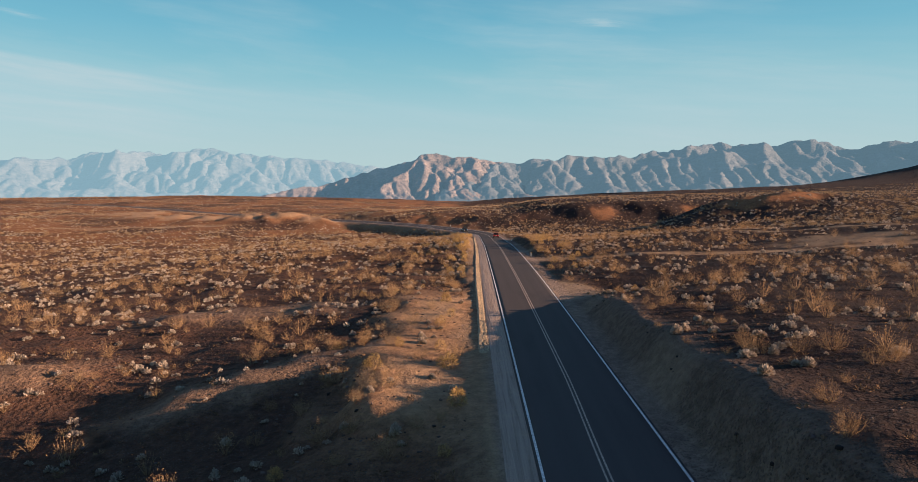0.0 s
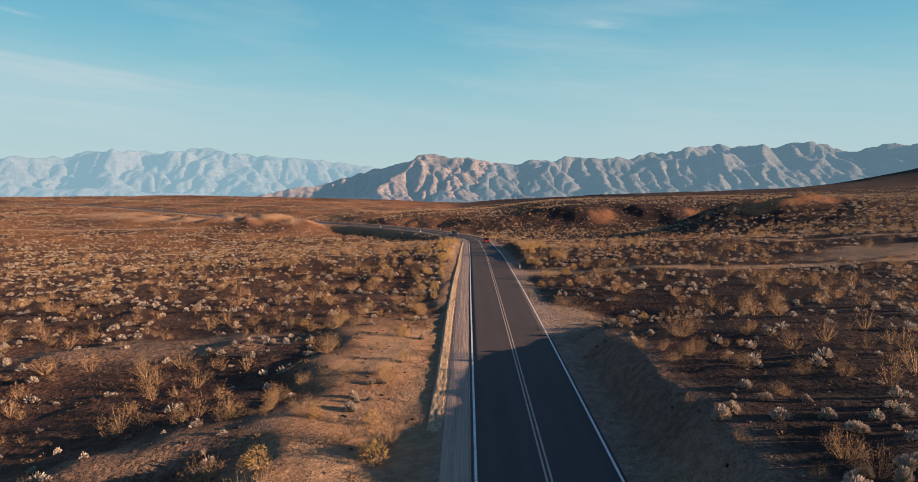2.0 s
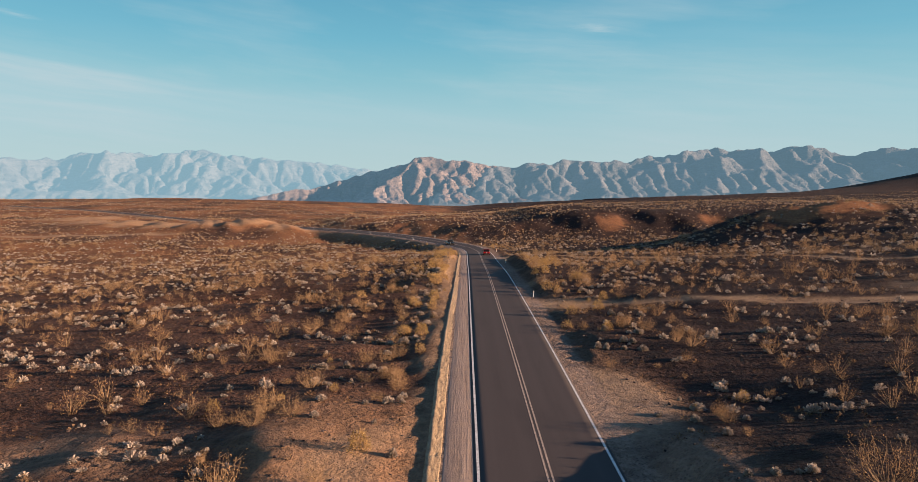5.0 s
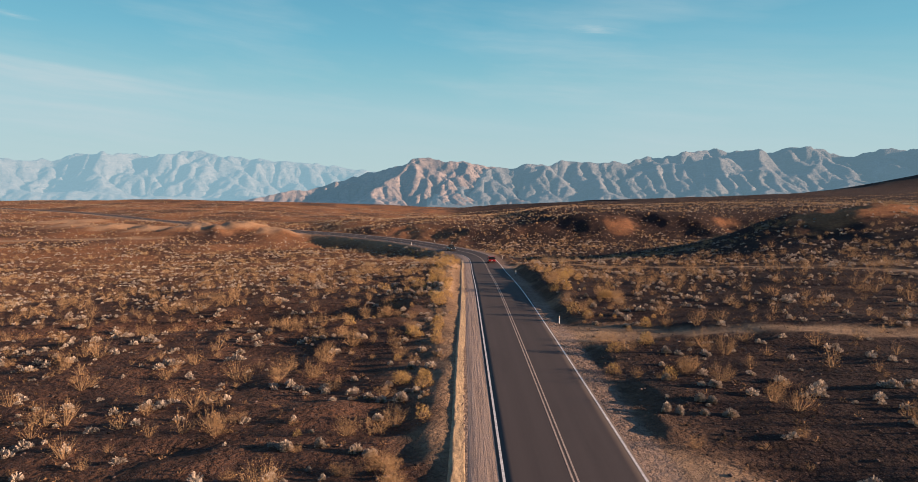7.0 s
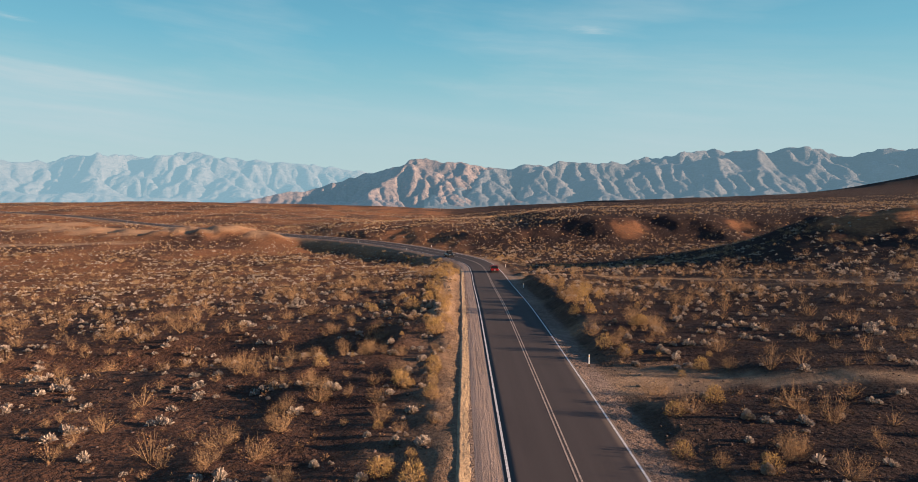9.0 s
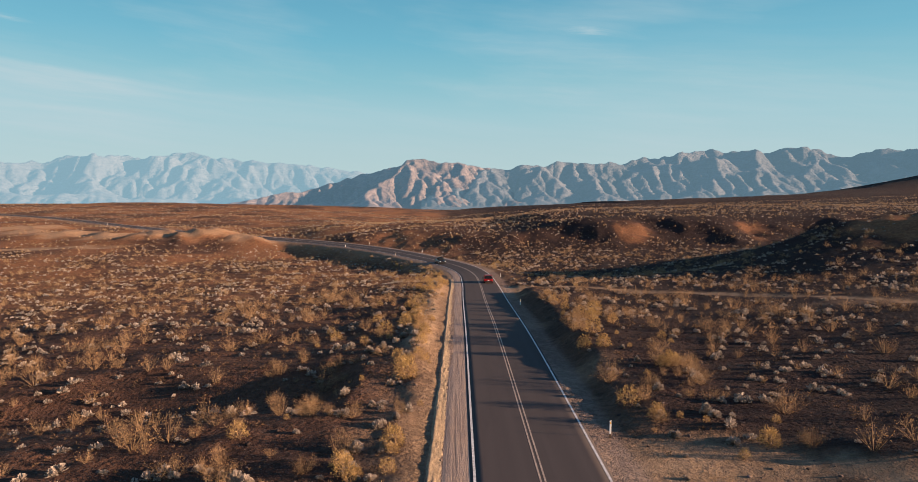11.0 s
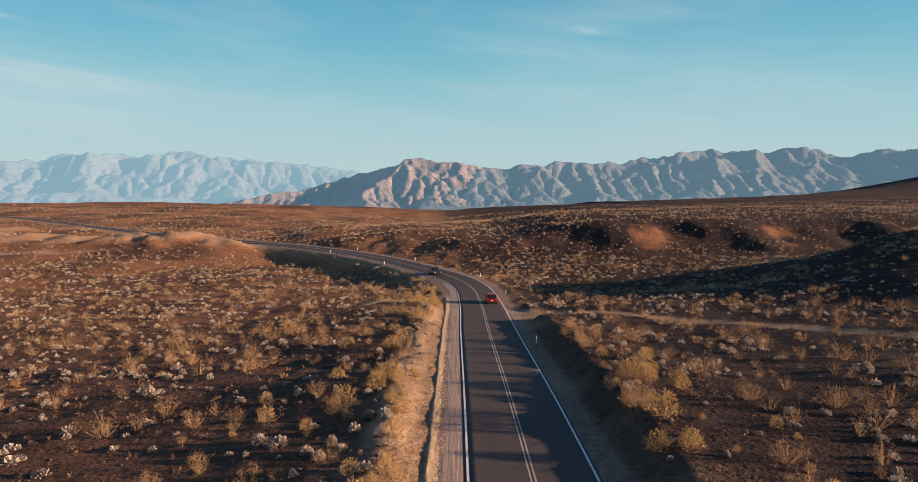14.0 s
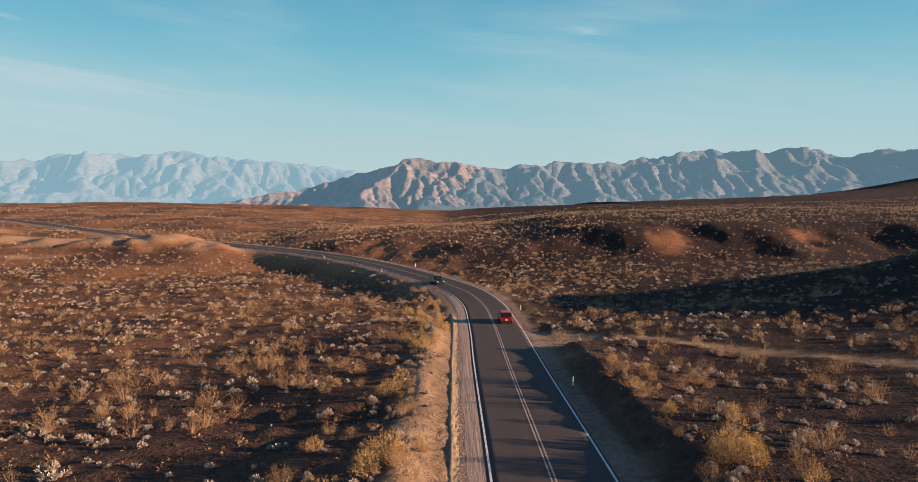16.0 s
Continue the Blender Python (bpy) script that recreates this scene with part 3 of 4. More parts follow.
def ribbon(name, offsets, lift, mat, a, b, thick=0.0, parent=None, veer=0.0):
    """A strip along the road between two distances from its centre, from stretch a to b."""
    me = bpy.data.meshes.new(name)
    pts = CENTRE[a:b]
    cols = []
    lifts = lift if isinstance(lift, tuple) else (lift,) * len(offsets)
    for off, lift in zip(offsets, lifts):
        xy = pts[:, :2] + SIDE[a:b] * (off + veer * step(50, 28, pts[:, 1]))[:, None]
        cols.append(np.column_stack([xy, pts[:, 2] + BANK[a:b] * off + lift]))
    if thick:
        for off, col in ((offsets[0], cols[0].copy()), (offsets[-1], cols[-1].copy())):
            col[:, 2] -= thick
            col[:, :2] += SIDE[a:b] * (0.08 if off > 0 else -0.08)
            cols.insert(0, col) if off < 0 else cols.append(col)
    V = np.stack(cols, axis=1)
    n, k = V.shape[:2]
    idx = np.arange(n * k).reshape(n, k)
    quads = np.stack([idx[:-1, :-1], idx[:-1, 1:], idx[1:, 1:], idx[1:, :-1]], axis=-1).reshape(-1, 4)
    build(me, V.reshape(-1, 3), quads)
    offs = np.array([offsets[0]] * (1 if thick else 0) + list(offsets) + [offsets[-1]] * (1 if thick else 0))
    uv = np.stack([np.broadcast_to(offs, (n, k)), np.broadcast_to(ALONG[a:b, None], (n, k))], axis=-1).reshape(-1, 2)
    vi = np.empty(len(me.loops), np.int32)
    me.loops.foreach_get("vertex_index", vi)
    me.uv_layers.new(name="lane").data.foreach_set("uv", uv[vi].astype(np.float32).ravel())
    me.materials.append(mat)
    ob = new(name, me)
    ob.parent = parent
    return ob


def berm(y0, y1, off):
    """A low graded ridge of pale sand along the edge of the shoulder."""
    fine = np.arange(ALONG[np.argmin(np.abs(CENTRE[:, 1] - y0))], ALONG[np.argmin(np.abs(CENTRE[:, 1] - y1))], 0.4)
    cx, cy, cz = (np.interp(fine, ALONG, CENTRE[:, k]) for k in range(3))
    sx, sy = np.interp(fine, ALONG, SIDE[:, 0]), np.interp(fine, ALONG, SIDE[:, 1])
    u = np.linspace(-1, 1, 13)
    F, U = np.meshgrid(fine, u, indexing="ij")
    sway = 0.03 * fbm(fine / 5, fine * 0 + 2.5, 4, 3, 0.6)
    tall = 0.17 * (0.95 + 0.35 * fbm(fine / 4.0, fine * 0 + 7.5, 2, 4)) * step(0, 18, fine - fine[0]) * step(0, 8, fine[-1] - fine)
    O = off + 0.3 * step(100, 150, cy)[:, None] + sway[:, None] + U * (0.50 + 0.05 * fbm(fine / 6, fine * 0 + 1.5, 3, 14))[:, None]
    shape = np.where(U < -0.45, step(-1, -0.45, U), np.clip((1 - U) / 1.45, 0, 1) ** 1.15)
    Z = cz[:, None] - 0.07 + tall[:, None] * shape + 0.06 * fbm(F / 0.55, U * 2.5, 4, 5, 0.6) * (1 - np.abs(U)) ** 0.5
    Z[:, 0] -= 0.4
    Z[:, -1] -= 0.15
    return sheet("sand_berm", cx[:, None] + sx[:, None] * O, cy[:, None] + sy[:, None] * O, Z, SAND)


SAND = material("pale_graded_sand", 0.95)[0]
n_ = Nodes(SAND.node_tree)
b_, o_ = n_.add("ShaderNodeBsdfPrincipled", i_Roughness=0.95), n_.add("ShaderNodeOutputMaterial")
n_.link(b_.outputs[0], o_.inputs[0])
p_ = place(n_)
n_.link(n_.mix(n_.ramp(n_.noise(n_.scaled(p_, (3.0, 0.8, 3.0)), 1.8, 7, 0.72), [(0.32, 0.0), (0.68, 1.0)]), (0.15, 0.102, 0.058), (0.43, 0.315, 0.185)), b_.inputs["Base Color"])
bump(n_, b_, n_.noise(p_, 5.0, 6, 0.72), 0.9, 0.12)
tagged(berm(55, 238, -5.85), "low graded ridge of pale sand beside the shoulder", "berm", kind="structure")
END = len(ALONG)
road = tagged(ribbon("road", (-3.72, -3.0, -1.75, 0, 1.75, 3.0, 3.72), 0.0, ASPHALT, 0, END, 0.25), "two-lane worn dark asphalt desert road", "road", kind="structure")
first_, last_ = (int(np.argmin(np.abs(CENTRE[:, 1] - yy))) for yy in (-30, 262))
tagged(ribbon("shoulder", (-5.45, -5.2, -4.8, -4.4, -4.0, -3.74), (-0.10, -0.045, -0.022, -0.012, -0.008, -0.012), SHOULDER, first_, last_), "pale gravel shoulder with wheel marks beside the asphalt", "shoulder", kind="structure")
ribbon("edge_line", (-3.58, -3.44), 0.006, WHITE_PAINT, 0, END, 0, road)
ribbon("edge_line", (3.44, 3.58), 0.006, WHITE_PAINT, 0, END, 0, road)
ribbon("centre_line", (-0.17, -0.07), 0.006, YELLOW_PAINT, 0, END, 0, road, -0.4)
ribbon("centre_line", (0.07, 0.17), 0.006, YELLOW_PAINT, 0, END, 0, road, -0.4)

# ---- mountains ----


def carved(h, lift, cell, rounds, k, power=0.45):
    """Wears rising land down by running water: each round the land rises, finds the way its water takes, and is cut by how much flows there."""
    rows, cols = h.shape
    n = rows * cols
    ids = np.arange(n).reshape(rows, cols)
    edge = np.zeros((rows, cols), bool)
    edge[0], edge[-1] = True, True
    edge = edge.ravel().tolist()
    for _ in range(rounds):
        h = h + lift
        h[0], h[-1] = 0.0, 0.0
        best, to, far = np.zeros((rows, cols)), ids.copy(), np.full((rows, cols), cell)
        for dr in (-1, 0, 1):
            for dc in (-1, 0, 1):
                if dr == 0 and dc == 0:
                    continue
                r0, r1, c0, c1 = max(0, -dr), rows - max(0, dr), max(0, -dc), cols - max(0, dc)
                d = cell * math.hypot(dr, dc)
                drop = (h[r0:r1, c0:c1] - h[r0 + dr:r1 + dr, c0 + dc:c1 + dc]) / d
                better = drop > best[r0:r1, c0:c1]
                best[r0:r1, c0:c1][better] = drop[better]
                to[r0:r1, c0:c1][better] = ids[r0 + dr:r1 + dr, c0 + dc:c1 + dc][better]
                far[r0:r1, c0:c1][better] = d
        flat = h.ravel()
        order = np.argsort(flat)
        upward, into = order.tolist(), to.ravel().tolist()
        area = [cell * cell] * n
        for i in reversed(upward):
            j = into[i]
            if j != i:
                area[j] += area[i]
        cut = (k * np.array(area) ** power / far.ravel()).tolist()
        z = flat.tolist()
        for i in upward:
            j = into[i]
            if j != i and not edge[i]:
                z[i] = (z[i] + cut[i] * z[j]) / (1 + cut[i])
        h = np.array(z).reshape(rows, cols)
        # loose slopes creep
        mean = h.copy()
        mean[1:-1, 1:-1] = (h[:-2, 1:-1] + h[2:, 1:-1] + h[1:-1, :-2] + h[1:-1, 2:]) / 4
        h = h + 0.02 * (mean - h)
    return h


def range_(name, skyline, ridges, dist, depth, base, mat, seed, cell, label, rounds=34, k=0.06, swell=0.20):
    """A mountain range on an arc about the place, worn from uplifted ridges. skyline: (bearing in degrees right of +y, height over the eye per metre of distance);
    ridges: lines of (bearing, way behind the middle distance, uplift, half width)."""
    b0, b1 = skyline[0][0], skyline[-1][0]
    b = np.arange(b0, b1, math.degrees(cell / dist))
    r = np.arange(-0.5, 0.5, cell / depth) * depth
    B, R = np.meshgrid(b, r)
    X = np.radians(B) * dist
    lift = np.zeros(X.shape)
    wob, wob2 = fbm(X / 420, R / 420, 4, seed), fbm(X / 420 + 31, R / 420, 4, seed + 40)
    for line in ridges:
        for (ba, ra, ha, wa), (bb, rb, hb, wb) in zip(line, line[1:]):
            ax, bx = math.radians(ba) * dist, math.radians(bb) * dist
            px, pr = X + 55 * wob - ax, R + 55 * wob2 - ra
            u = np.clip((px * (bx - ax) + pr * (rb - ra)) / ((bx - ax) ** 2 + (rb - ra) ** 2), 0, 1)
            d = np.hypot(px - u * (bx - ax), pr - u * (rb - ra))
            lift = np.maximum(lift, (ha + (hb - ha) * u) * np.clip(1 - d / (wa + (wb - wa) * u), 0, 1))
    lift = lift * (1 + swell * fbm(X / 160, R / 160, 4, seed + 7)) * step(0, 0.04, (R - r[0]) / depth) * step(0, 0.04, (r[-1] - R) / depth)
    lift = np.maximum(lift, 0) + 0.004
    h = 30 * lift + 2.0 * fbm(X / 45, R / 45, 3, seed + 3)
    h = carved(h, 0.03 * lift, cell, rounds, k)
    want = curve(b, [p[0] for p in skyline], [p[1] for p in skyline])
    far = dist + R
    gain = np.full(len(b), 1.0)
    for _ in range(4):
        seen = (base + h * gain - 13.3) / far
        top = np.argmax(seen, axis=0)
        col = np.arange(len(b))
        fit = (want * far[top, col] + 13.3 - base) / np.maximum(h[top, col], 1.0)
        gain = np.convolve(np.pad(np.clip(fit, 0.0, 40.0), 6, mode="edge"), bell(np.arange(-6, 7) / 3.0) / bell(np.arange(-6, 7) / 3.0).sum(), mode="valid")
    Z = base + h * gain
    Z[0] = base - 60
    ob = sheet(name, far * np.sin(np.radians(B)), far * np.cos(np.radians(B)), Z, mat)
    return tagged(ob, label, "mountain", kind="structure")


# last two values: colour and strength of the added haze, strongest on ROCK_LEFT
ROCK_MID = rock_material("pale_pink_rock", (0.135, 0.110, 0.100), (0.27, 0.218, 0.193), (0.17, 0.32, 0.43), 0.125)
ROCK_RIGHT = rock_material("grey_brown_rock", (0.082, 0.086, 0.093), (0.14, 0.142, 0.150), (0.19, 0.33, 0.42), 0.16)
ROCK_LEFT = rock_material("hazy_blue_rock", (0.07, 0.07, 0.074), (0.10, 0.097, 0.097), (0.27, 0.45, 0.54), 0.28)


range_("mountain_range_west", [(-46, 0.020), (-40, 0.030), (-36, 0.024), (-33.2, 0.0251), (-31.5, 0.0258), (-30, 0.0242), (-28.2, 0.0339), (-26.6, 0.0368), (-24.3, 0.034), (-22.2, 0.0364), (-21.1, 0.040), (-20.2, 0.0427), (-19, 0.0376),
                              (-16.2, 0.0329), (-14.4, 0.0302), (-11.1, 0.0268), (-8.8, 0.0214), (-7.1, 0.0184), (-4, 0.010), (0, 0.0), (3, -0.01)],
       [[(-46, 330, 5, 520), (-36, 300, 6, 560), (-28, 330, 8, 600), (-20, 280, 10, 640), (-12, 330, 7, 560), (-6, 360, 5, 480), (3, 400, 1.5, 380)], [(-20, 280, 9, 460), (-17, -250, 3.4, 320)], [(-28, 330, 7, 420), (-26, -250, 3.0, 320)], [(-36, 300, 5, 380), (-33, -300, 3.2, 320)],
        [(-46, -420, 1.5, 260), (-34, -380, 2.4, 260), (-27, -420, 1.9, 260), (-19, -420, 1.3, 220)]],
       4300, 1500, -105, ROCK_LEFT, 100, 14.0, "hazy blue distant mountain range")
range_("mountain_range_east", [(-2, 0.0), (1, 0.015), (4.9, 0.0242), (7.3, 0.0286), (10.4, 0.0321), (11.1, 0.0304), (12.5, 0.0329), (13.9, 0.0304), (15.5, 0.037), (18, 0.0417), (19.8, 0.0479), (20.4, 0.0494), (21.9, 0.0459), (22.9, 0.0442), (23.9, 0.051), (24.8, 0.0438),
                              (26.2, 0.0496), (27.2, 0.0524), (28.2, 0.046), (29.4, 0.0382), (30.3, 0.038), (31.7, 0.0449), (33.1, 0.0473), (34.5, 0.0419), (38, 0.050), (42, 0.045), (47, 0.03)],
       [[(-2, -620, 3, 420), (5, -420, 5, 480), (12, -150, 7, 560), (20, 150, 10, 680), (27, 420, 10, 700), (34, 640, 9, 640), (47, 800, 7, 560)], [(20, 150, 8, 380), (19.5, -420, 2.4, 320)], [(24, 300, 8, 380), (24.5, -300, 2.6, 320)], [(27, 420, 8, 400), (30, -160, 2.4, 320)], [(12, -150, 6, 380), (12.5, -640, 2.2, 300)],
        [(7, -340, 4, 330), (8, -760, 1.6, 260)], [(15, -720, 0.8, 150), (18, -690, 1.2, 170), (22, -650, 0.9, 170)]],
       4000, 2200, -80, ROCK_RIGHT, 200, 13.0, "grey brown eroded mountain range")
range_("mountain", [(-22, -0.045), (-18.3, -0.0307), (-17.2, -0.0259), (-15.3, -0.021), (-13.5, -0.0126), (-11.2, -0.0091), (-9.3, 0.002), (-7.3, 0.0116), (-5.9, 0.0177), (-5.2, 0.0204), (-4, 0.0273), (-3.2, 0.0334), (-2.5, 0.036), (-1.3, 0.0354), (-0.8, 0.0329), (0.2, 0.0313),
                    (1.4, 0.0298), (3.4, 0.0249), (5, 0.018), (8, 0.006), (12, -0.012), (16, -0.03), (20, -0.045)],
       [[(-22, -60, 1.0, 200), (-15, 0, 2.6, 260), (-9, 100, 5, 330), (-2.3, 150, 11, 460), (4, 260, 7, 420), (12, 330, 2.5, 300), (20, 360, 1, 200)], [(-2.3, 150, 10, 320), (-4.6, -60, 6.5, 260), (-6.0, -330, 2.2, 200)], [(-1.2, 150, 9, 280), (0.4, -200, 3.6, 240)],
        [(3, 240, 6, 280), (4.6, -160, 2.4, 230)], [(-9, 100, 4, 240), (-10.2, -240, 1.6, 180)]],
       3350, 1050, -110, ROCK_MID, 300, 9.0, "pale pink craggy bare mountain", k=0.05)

# ---- vegetation ----
SCRUB = twig_material("dry_brown_scrub", (0.075, 0.044, 0.026), (0.27, 0.17, 0.095), 0.9)
SCRUB_FAR = twig_material("dun_scrub", (0.12, 0.074, 0.042), (0.34, 0.225, 0.13), 0.9)
rng = np.random.default_rng(7)


def tube(points, radii, sides=3):
    """A tapered twig with flat sides, as triangles."""
    P = np.asarray(points)
    n = len(P)
    d = np.gradient(P, axis=0)
    d /= np.linalg.norm(d, axis=1)[:, None] + 1e-9
    a = np.cross(d, (0.31, 0.17, 0.93))
    a /= np.linalg.norm(a, axis=1)[:, None] + 1e-9
    b = np.cross(d, a)
    ang = np.arange(sides) * 2 * np.pi / sides
    V = (P[:, None] + np.asarray(radii)[:, None, None] * (np.cos(ang)[None, :, None] * a[:, None] + np.sin(ang)[None, :, None] * b[:, None])).reshape(-1, 3)
    F = []
    for i in range(n - 1):
        for j in range(sides):
            p, q = i * sides + j, i * sides + (j + 1) % sides
            F += [(p, q, q + sides), (p, q + sides, p + sides)]
    return V, np.array(F)


def merge(bits):
    V, F, k = [], [], 0
    for v, f in bits:
        V.append(v), F.append(f + k)
        k += len(v)
    return np.concatenate(V), np.concatenate(F)


def flake(p, d, long, wide):
    """A small leaf: two triangles, folded along its middle."""
    d = d / (np.linalg.norm(d) + 1e-9)
    s = np.cross(d, rng.normal(size=3))
    s /= np.linalg.norm(s) + 1e-9
    lift = np.cross(s, d) * wide * 0.35
    return np.array([p, p + d * long * 0.55 + s * wide + lift, p + d * long, p + d * long * 0.5 - s * wide + lift]), np.array([(0, 1, 2), (0, 2, 3)])


def shrub(high, wide, stems, leaves, segs=3, thick=0.008, twigs=6, leaf=0.07, sides=3, lean=0.0):
    """An open desert shrub: bowed stems from one foot, fanned side twigs, and sparse leaves towards the tips."""
    wood, green = [], []
    for i in range(stems):
        turn, out = rng.uniform(0, 2 * np.pi), rng.uniform(0.05, 1.0) ** 0.55
        top = np.array([np.cos(turn) * out * wide * 0.5 + lean, np.sin(turn) * out * wide * 0.5, high * np.sqrt(max(0.12, 1.02 - 0.85 * out ** 2)) * rng.uniform(0.7, 1.08)])
        foot = np.array([np.cos(turn), np.sin(turn), 0]) * rng.uniform(0, 0.09) * wide - np.array([0, 0, 0.05])
        t = np.linspace(0, 1, segs + 1)[:, None]
        line = foot + (top - foot) * t + np.array([np.cos(turn), np.sin(turn), -0.3]) * (np.sin(np.pi * t) * wide * 0.06) + rng.normal(0, 0.03 * wide, (segs + 1, 3)) * t
        r = thick * rng.uniform(0.6, 1.3)
        wood.append(tube(line, np.linspace(r, r * 0.35, segs + 1), sides))
        for k in range(twigs):
            u = rng.uniform(0.25, 0.95)
            q = foot + (top - foot) * u + rng.normal(0, 0.02 * wide, 3)
            d = (top - foot) / np.linalg.norm(top - foot) * 0.7 + rng.normal(0, 0.5, 3)
            wood.append(flake(q, d, high * rng.uniform(0.12, 0.32), thick * 0.7))
        for k in range(leaves):
            u = rng.uniform(0.4, 1.0)
            q = foot + (top - foot) * u + rng.normal(0, 0.07 * wide, 3)
            green.append(flake(q, (top - foot) * 0.5 + rng.normal(0, 0.9, 3), leaf * rng.uniform(0.6, 1.5), leaf * 0.25))
    return merge(wood), merge(green)


def tuft(wide, high, blades, domes, thin=0.16, long=1.0):
    """A low, rounded, dense tuft of short blades, of one dome or several."""
    bits = []
    for k in range(domes):
        c = np.array([rng.uniform(-0.5, 0.5) * wide, rng.uniform(-0.5, 0.5) * wide, 0]) * (k > 0)
        size = rng.uniform(0.6, 1.0) if k else 1.0
        for i in range(blades):
            u = rng.normal(size=3)
            u[2] = abs(u[2]) * 0.9 + 0.1
            u /= np.linalg.norm(u)
            r = rng.uniform(0.62, 1.0)
            tip = c + u * np.array([wide * 0.5, wide * 0.5, high]) * r * size
            d = u + rng.normal(0, 0.5, 3)
            l_ = wide * rng.uniform(0.16, 0.30) * size * long
            d /= np.linalg.norm(d)
            bits.append(flake(np.maximum(tip - d * l_ * 0.7, (-9, -9, -0.03)), d, l_, l_ * thin))
    return merge(bits)


def puff(wide, high, domes, blades, thin=0.22, start=0.35):
    """A low, rounded bush: sprigs that stand out all round from its middle and widen to their tips, in one clump or several."""
    V, k = [], 0
    for d in range(domes):
        c = np.array([rng.uniform(-0.5, 0.5) * wide, rng.uniform(-0.5, 0.5) * wide, 0]) * (d > 0)
        size = rng.uniform(0.55, 0.95) if d else 1.0
        for i in range(blades):
            u = rng.normal(size=3)
            u[2] = abs(u[2]) * 0.9 + 0.12
            u /= np.linalg.norm(u)
            tip = u * np.array([wide * 0.5, wide * 0.5, high]) * size * rng.uniform(0.72, 1.06)
            side = np.cross(u, rng.normal(size=3))
            side *= thin * wide * size * rng.uniform(0.6, 1.2) / (2 * np.linalg.norm(side) + 1e-9)
            V += [c + tip * start * rng.uniform(0.5, 1.2), c + tip + side, c + tip * rng.uniform(0.86, 1.0) - side]
            k += 1
    return np.maximum(np.array(V), (-9, -9, -0.04)), np.arange(3 * k).reshape(k, 3)


def fan(wide, high, blades, thin=0.022):
    """A small upright bush seen from afar: thin bowed stems that spread from one foot, and side sprigs towards their tips."""
    V = []
    for i in range(blades):
        turn, out = rng.uniform(0, 2 * np.pi), rng.uniform(0.05, 1.0) ** 0.6
        top = np.array([np.cos(turn) * out * wide * 0.5, np.sin(turn) * out * wide * 0.5, high * np.sqrt(1.02 - 0.8 * out ** 2) * rng.uniform(0.6, 1.05)])
        foot = np.array([np.cos(turn), np.sin(turn), 0]) * 0.10 * wide * out - (0, 0, 0.04)
        for a_, b_ in ((foot, top), (foot + (top - foot) * rng.uniform(0.3, 0.7), top + rng.normal(0, 0.16, 3) * high)):
            side = np.cross(b_ - a_, rng.normal(size=3))
            side *= thin * rng.uniform(0.7, 1.4) / (np.linalg.norm(side) + 1e-9)
            V += [a_, b_ + side, b_ - side]
    return np.array(V), np.arange(len(V)).reshape(-1, 3)


def mesh_of(name, arrays, mat):
    me = bpy.data.meshes.new(name)
    build(me, *arrays)
    me.materials.append(mat)
    return me


def many(name, variants, spots, mat, label, category):
    """All far plants of one kind, joined; spots: x, y, z, size, turn."""
    V, F, k = [], [], 0
    pick = rng.integers(0, len(variants), len(spots))
    for v, (verts, faces) in enumerate(variants):
        S = spots[pick == v]
        if not len(S):
            continue
        c, s = np.cos(S[:, 4])[:, None], np.sin(S[:, 4])[:, None]
        size = S[:, 3][:, None]
        stretch = rng.uniform(0.8, 1.25, len(S))[:, None]
        x = (verts[None, :, 0] * c - verts[None, :, 1] * s) * size * stretch + S[:, 0][:, None]
        y = (verts[None, :, 0] * s + verts[None, :, 1] * c) * size + S[:, 1][:, None]
        z = verts[None, :, 2] * size + S[:, 2][:, None]
        V.append(np.stack([x, y, z], axis=-1).reshape(-1, 3))
        F.append((faces[None] + (np.arange(len(S)) * len(verts))[:, None, None] + k).reshape(-1, 3))
        k += len(S) * len(verts)
    me = bpy.data.meshes.new(name)
    build(me, np.concatenate(V), np.concatenate(F))
    me.materials.append(mat)
    return tagged(new(name, me), label, category, kind="stuff")


def scatter(count, y0, y1, keep):
    """Random spots over the ground that the walk looks over, thinned by keep(x, y, s, bare, sand, gravel)."""
    y = np.sqrt(rng.uniform(max(y0 + 25, 0) ** 2, (y1 + 25) ** 2, count)) - 25
    x = rng.uniform(-1, 1, count) * (0.76 * (y + 25) + 12) + 4
    z, bare, sand, gravel, s = land(x, y)
    chance = keep(x, y, s, bare, sand, gravel)
    ok = rng.uniform(0, 1, count) < chance
    return np.column_stack([x, y, z, np.ones(count), rng.uniform(0, 2 * np.pi, count)])[ok]


def open_ground(s, sand, gravel):
    """Nothing grows on the road, its shoulders and the beaten tracks."""
    return np.where((s > -7.6) & (s < 7.4), 0.0, 1.0) * (1 - gravel) * np.clip(1.15 - 1.5 * np.where((s > 9) | (s < -13), sand, 0), 0, 1)


def shrub_chance(x, y, s, bare, sand, gravel):
    clump = 0.30 + 0.95 * step(-0.15, 0.55, fbm(x / 14, y / 14, 2, 81))
    return open_ground(s, sand, gravel) * clump * (1 - 0.85 * bare * (y < 450)) * (1 - 0.4 * step(30, 70, x) * step(220, 260, y))


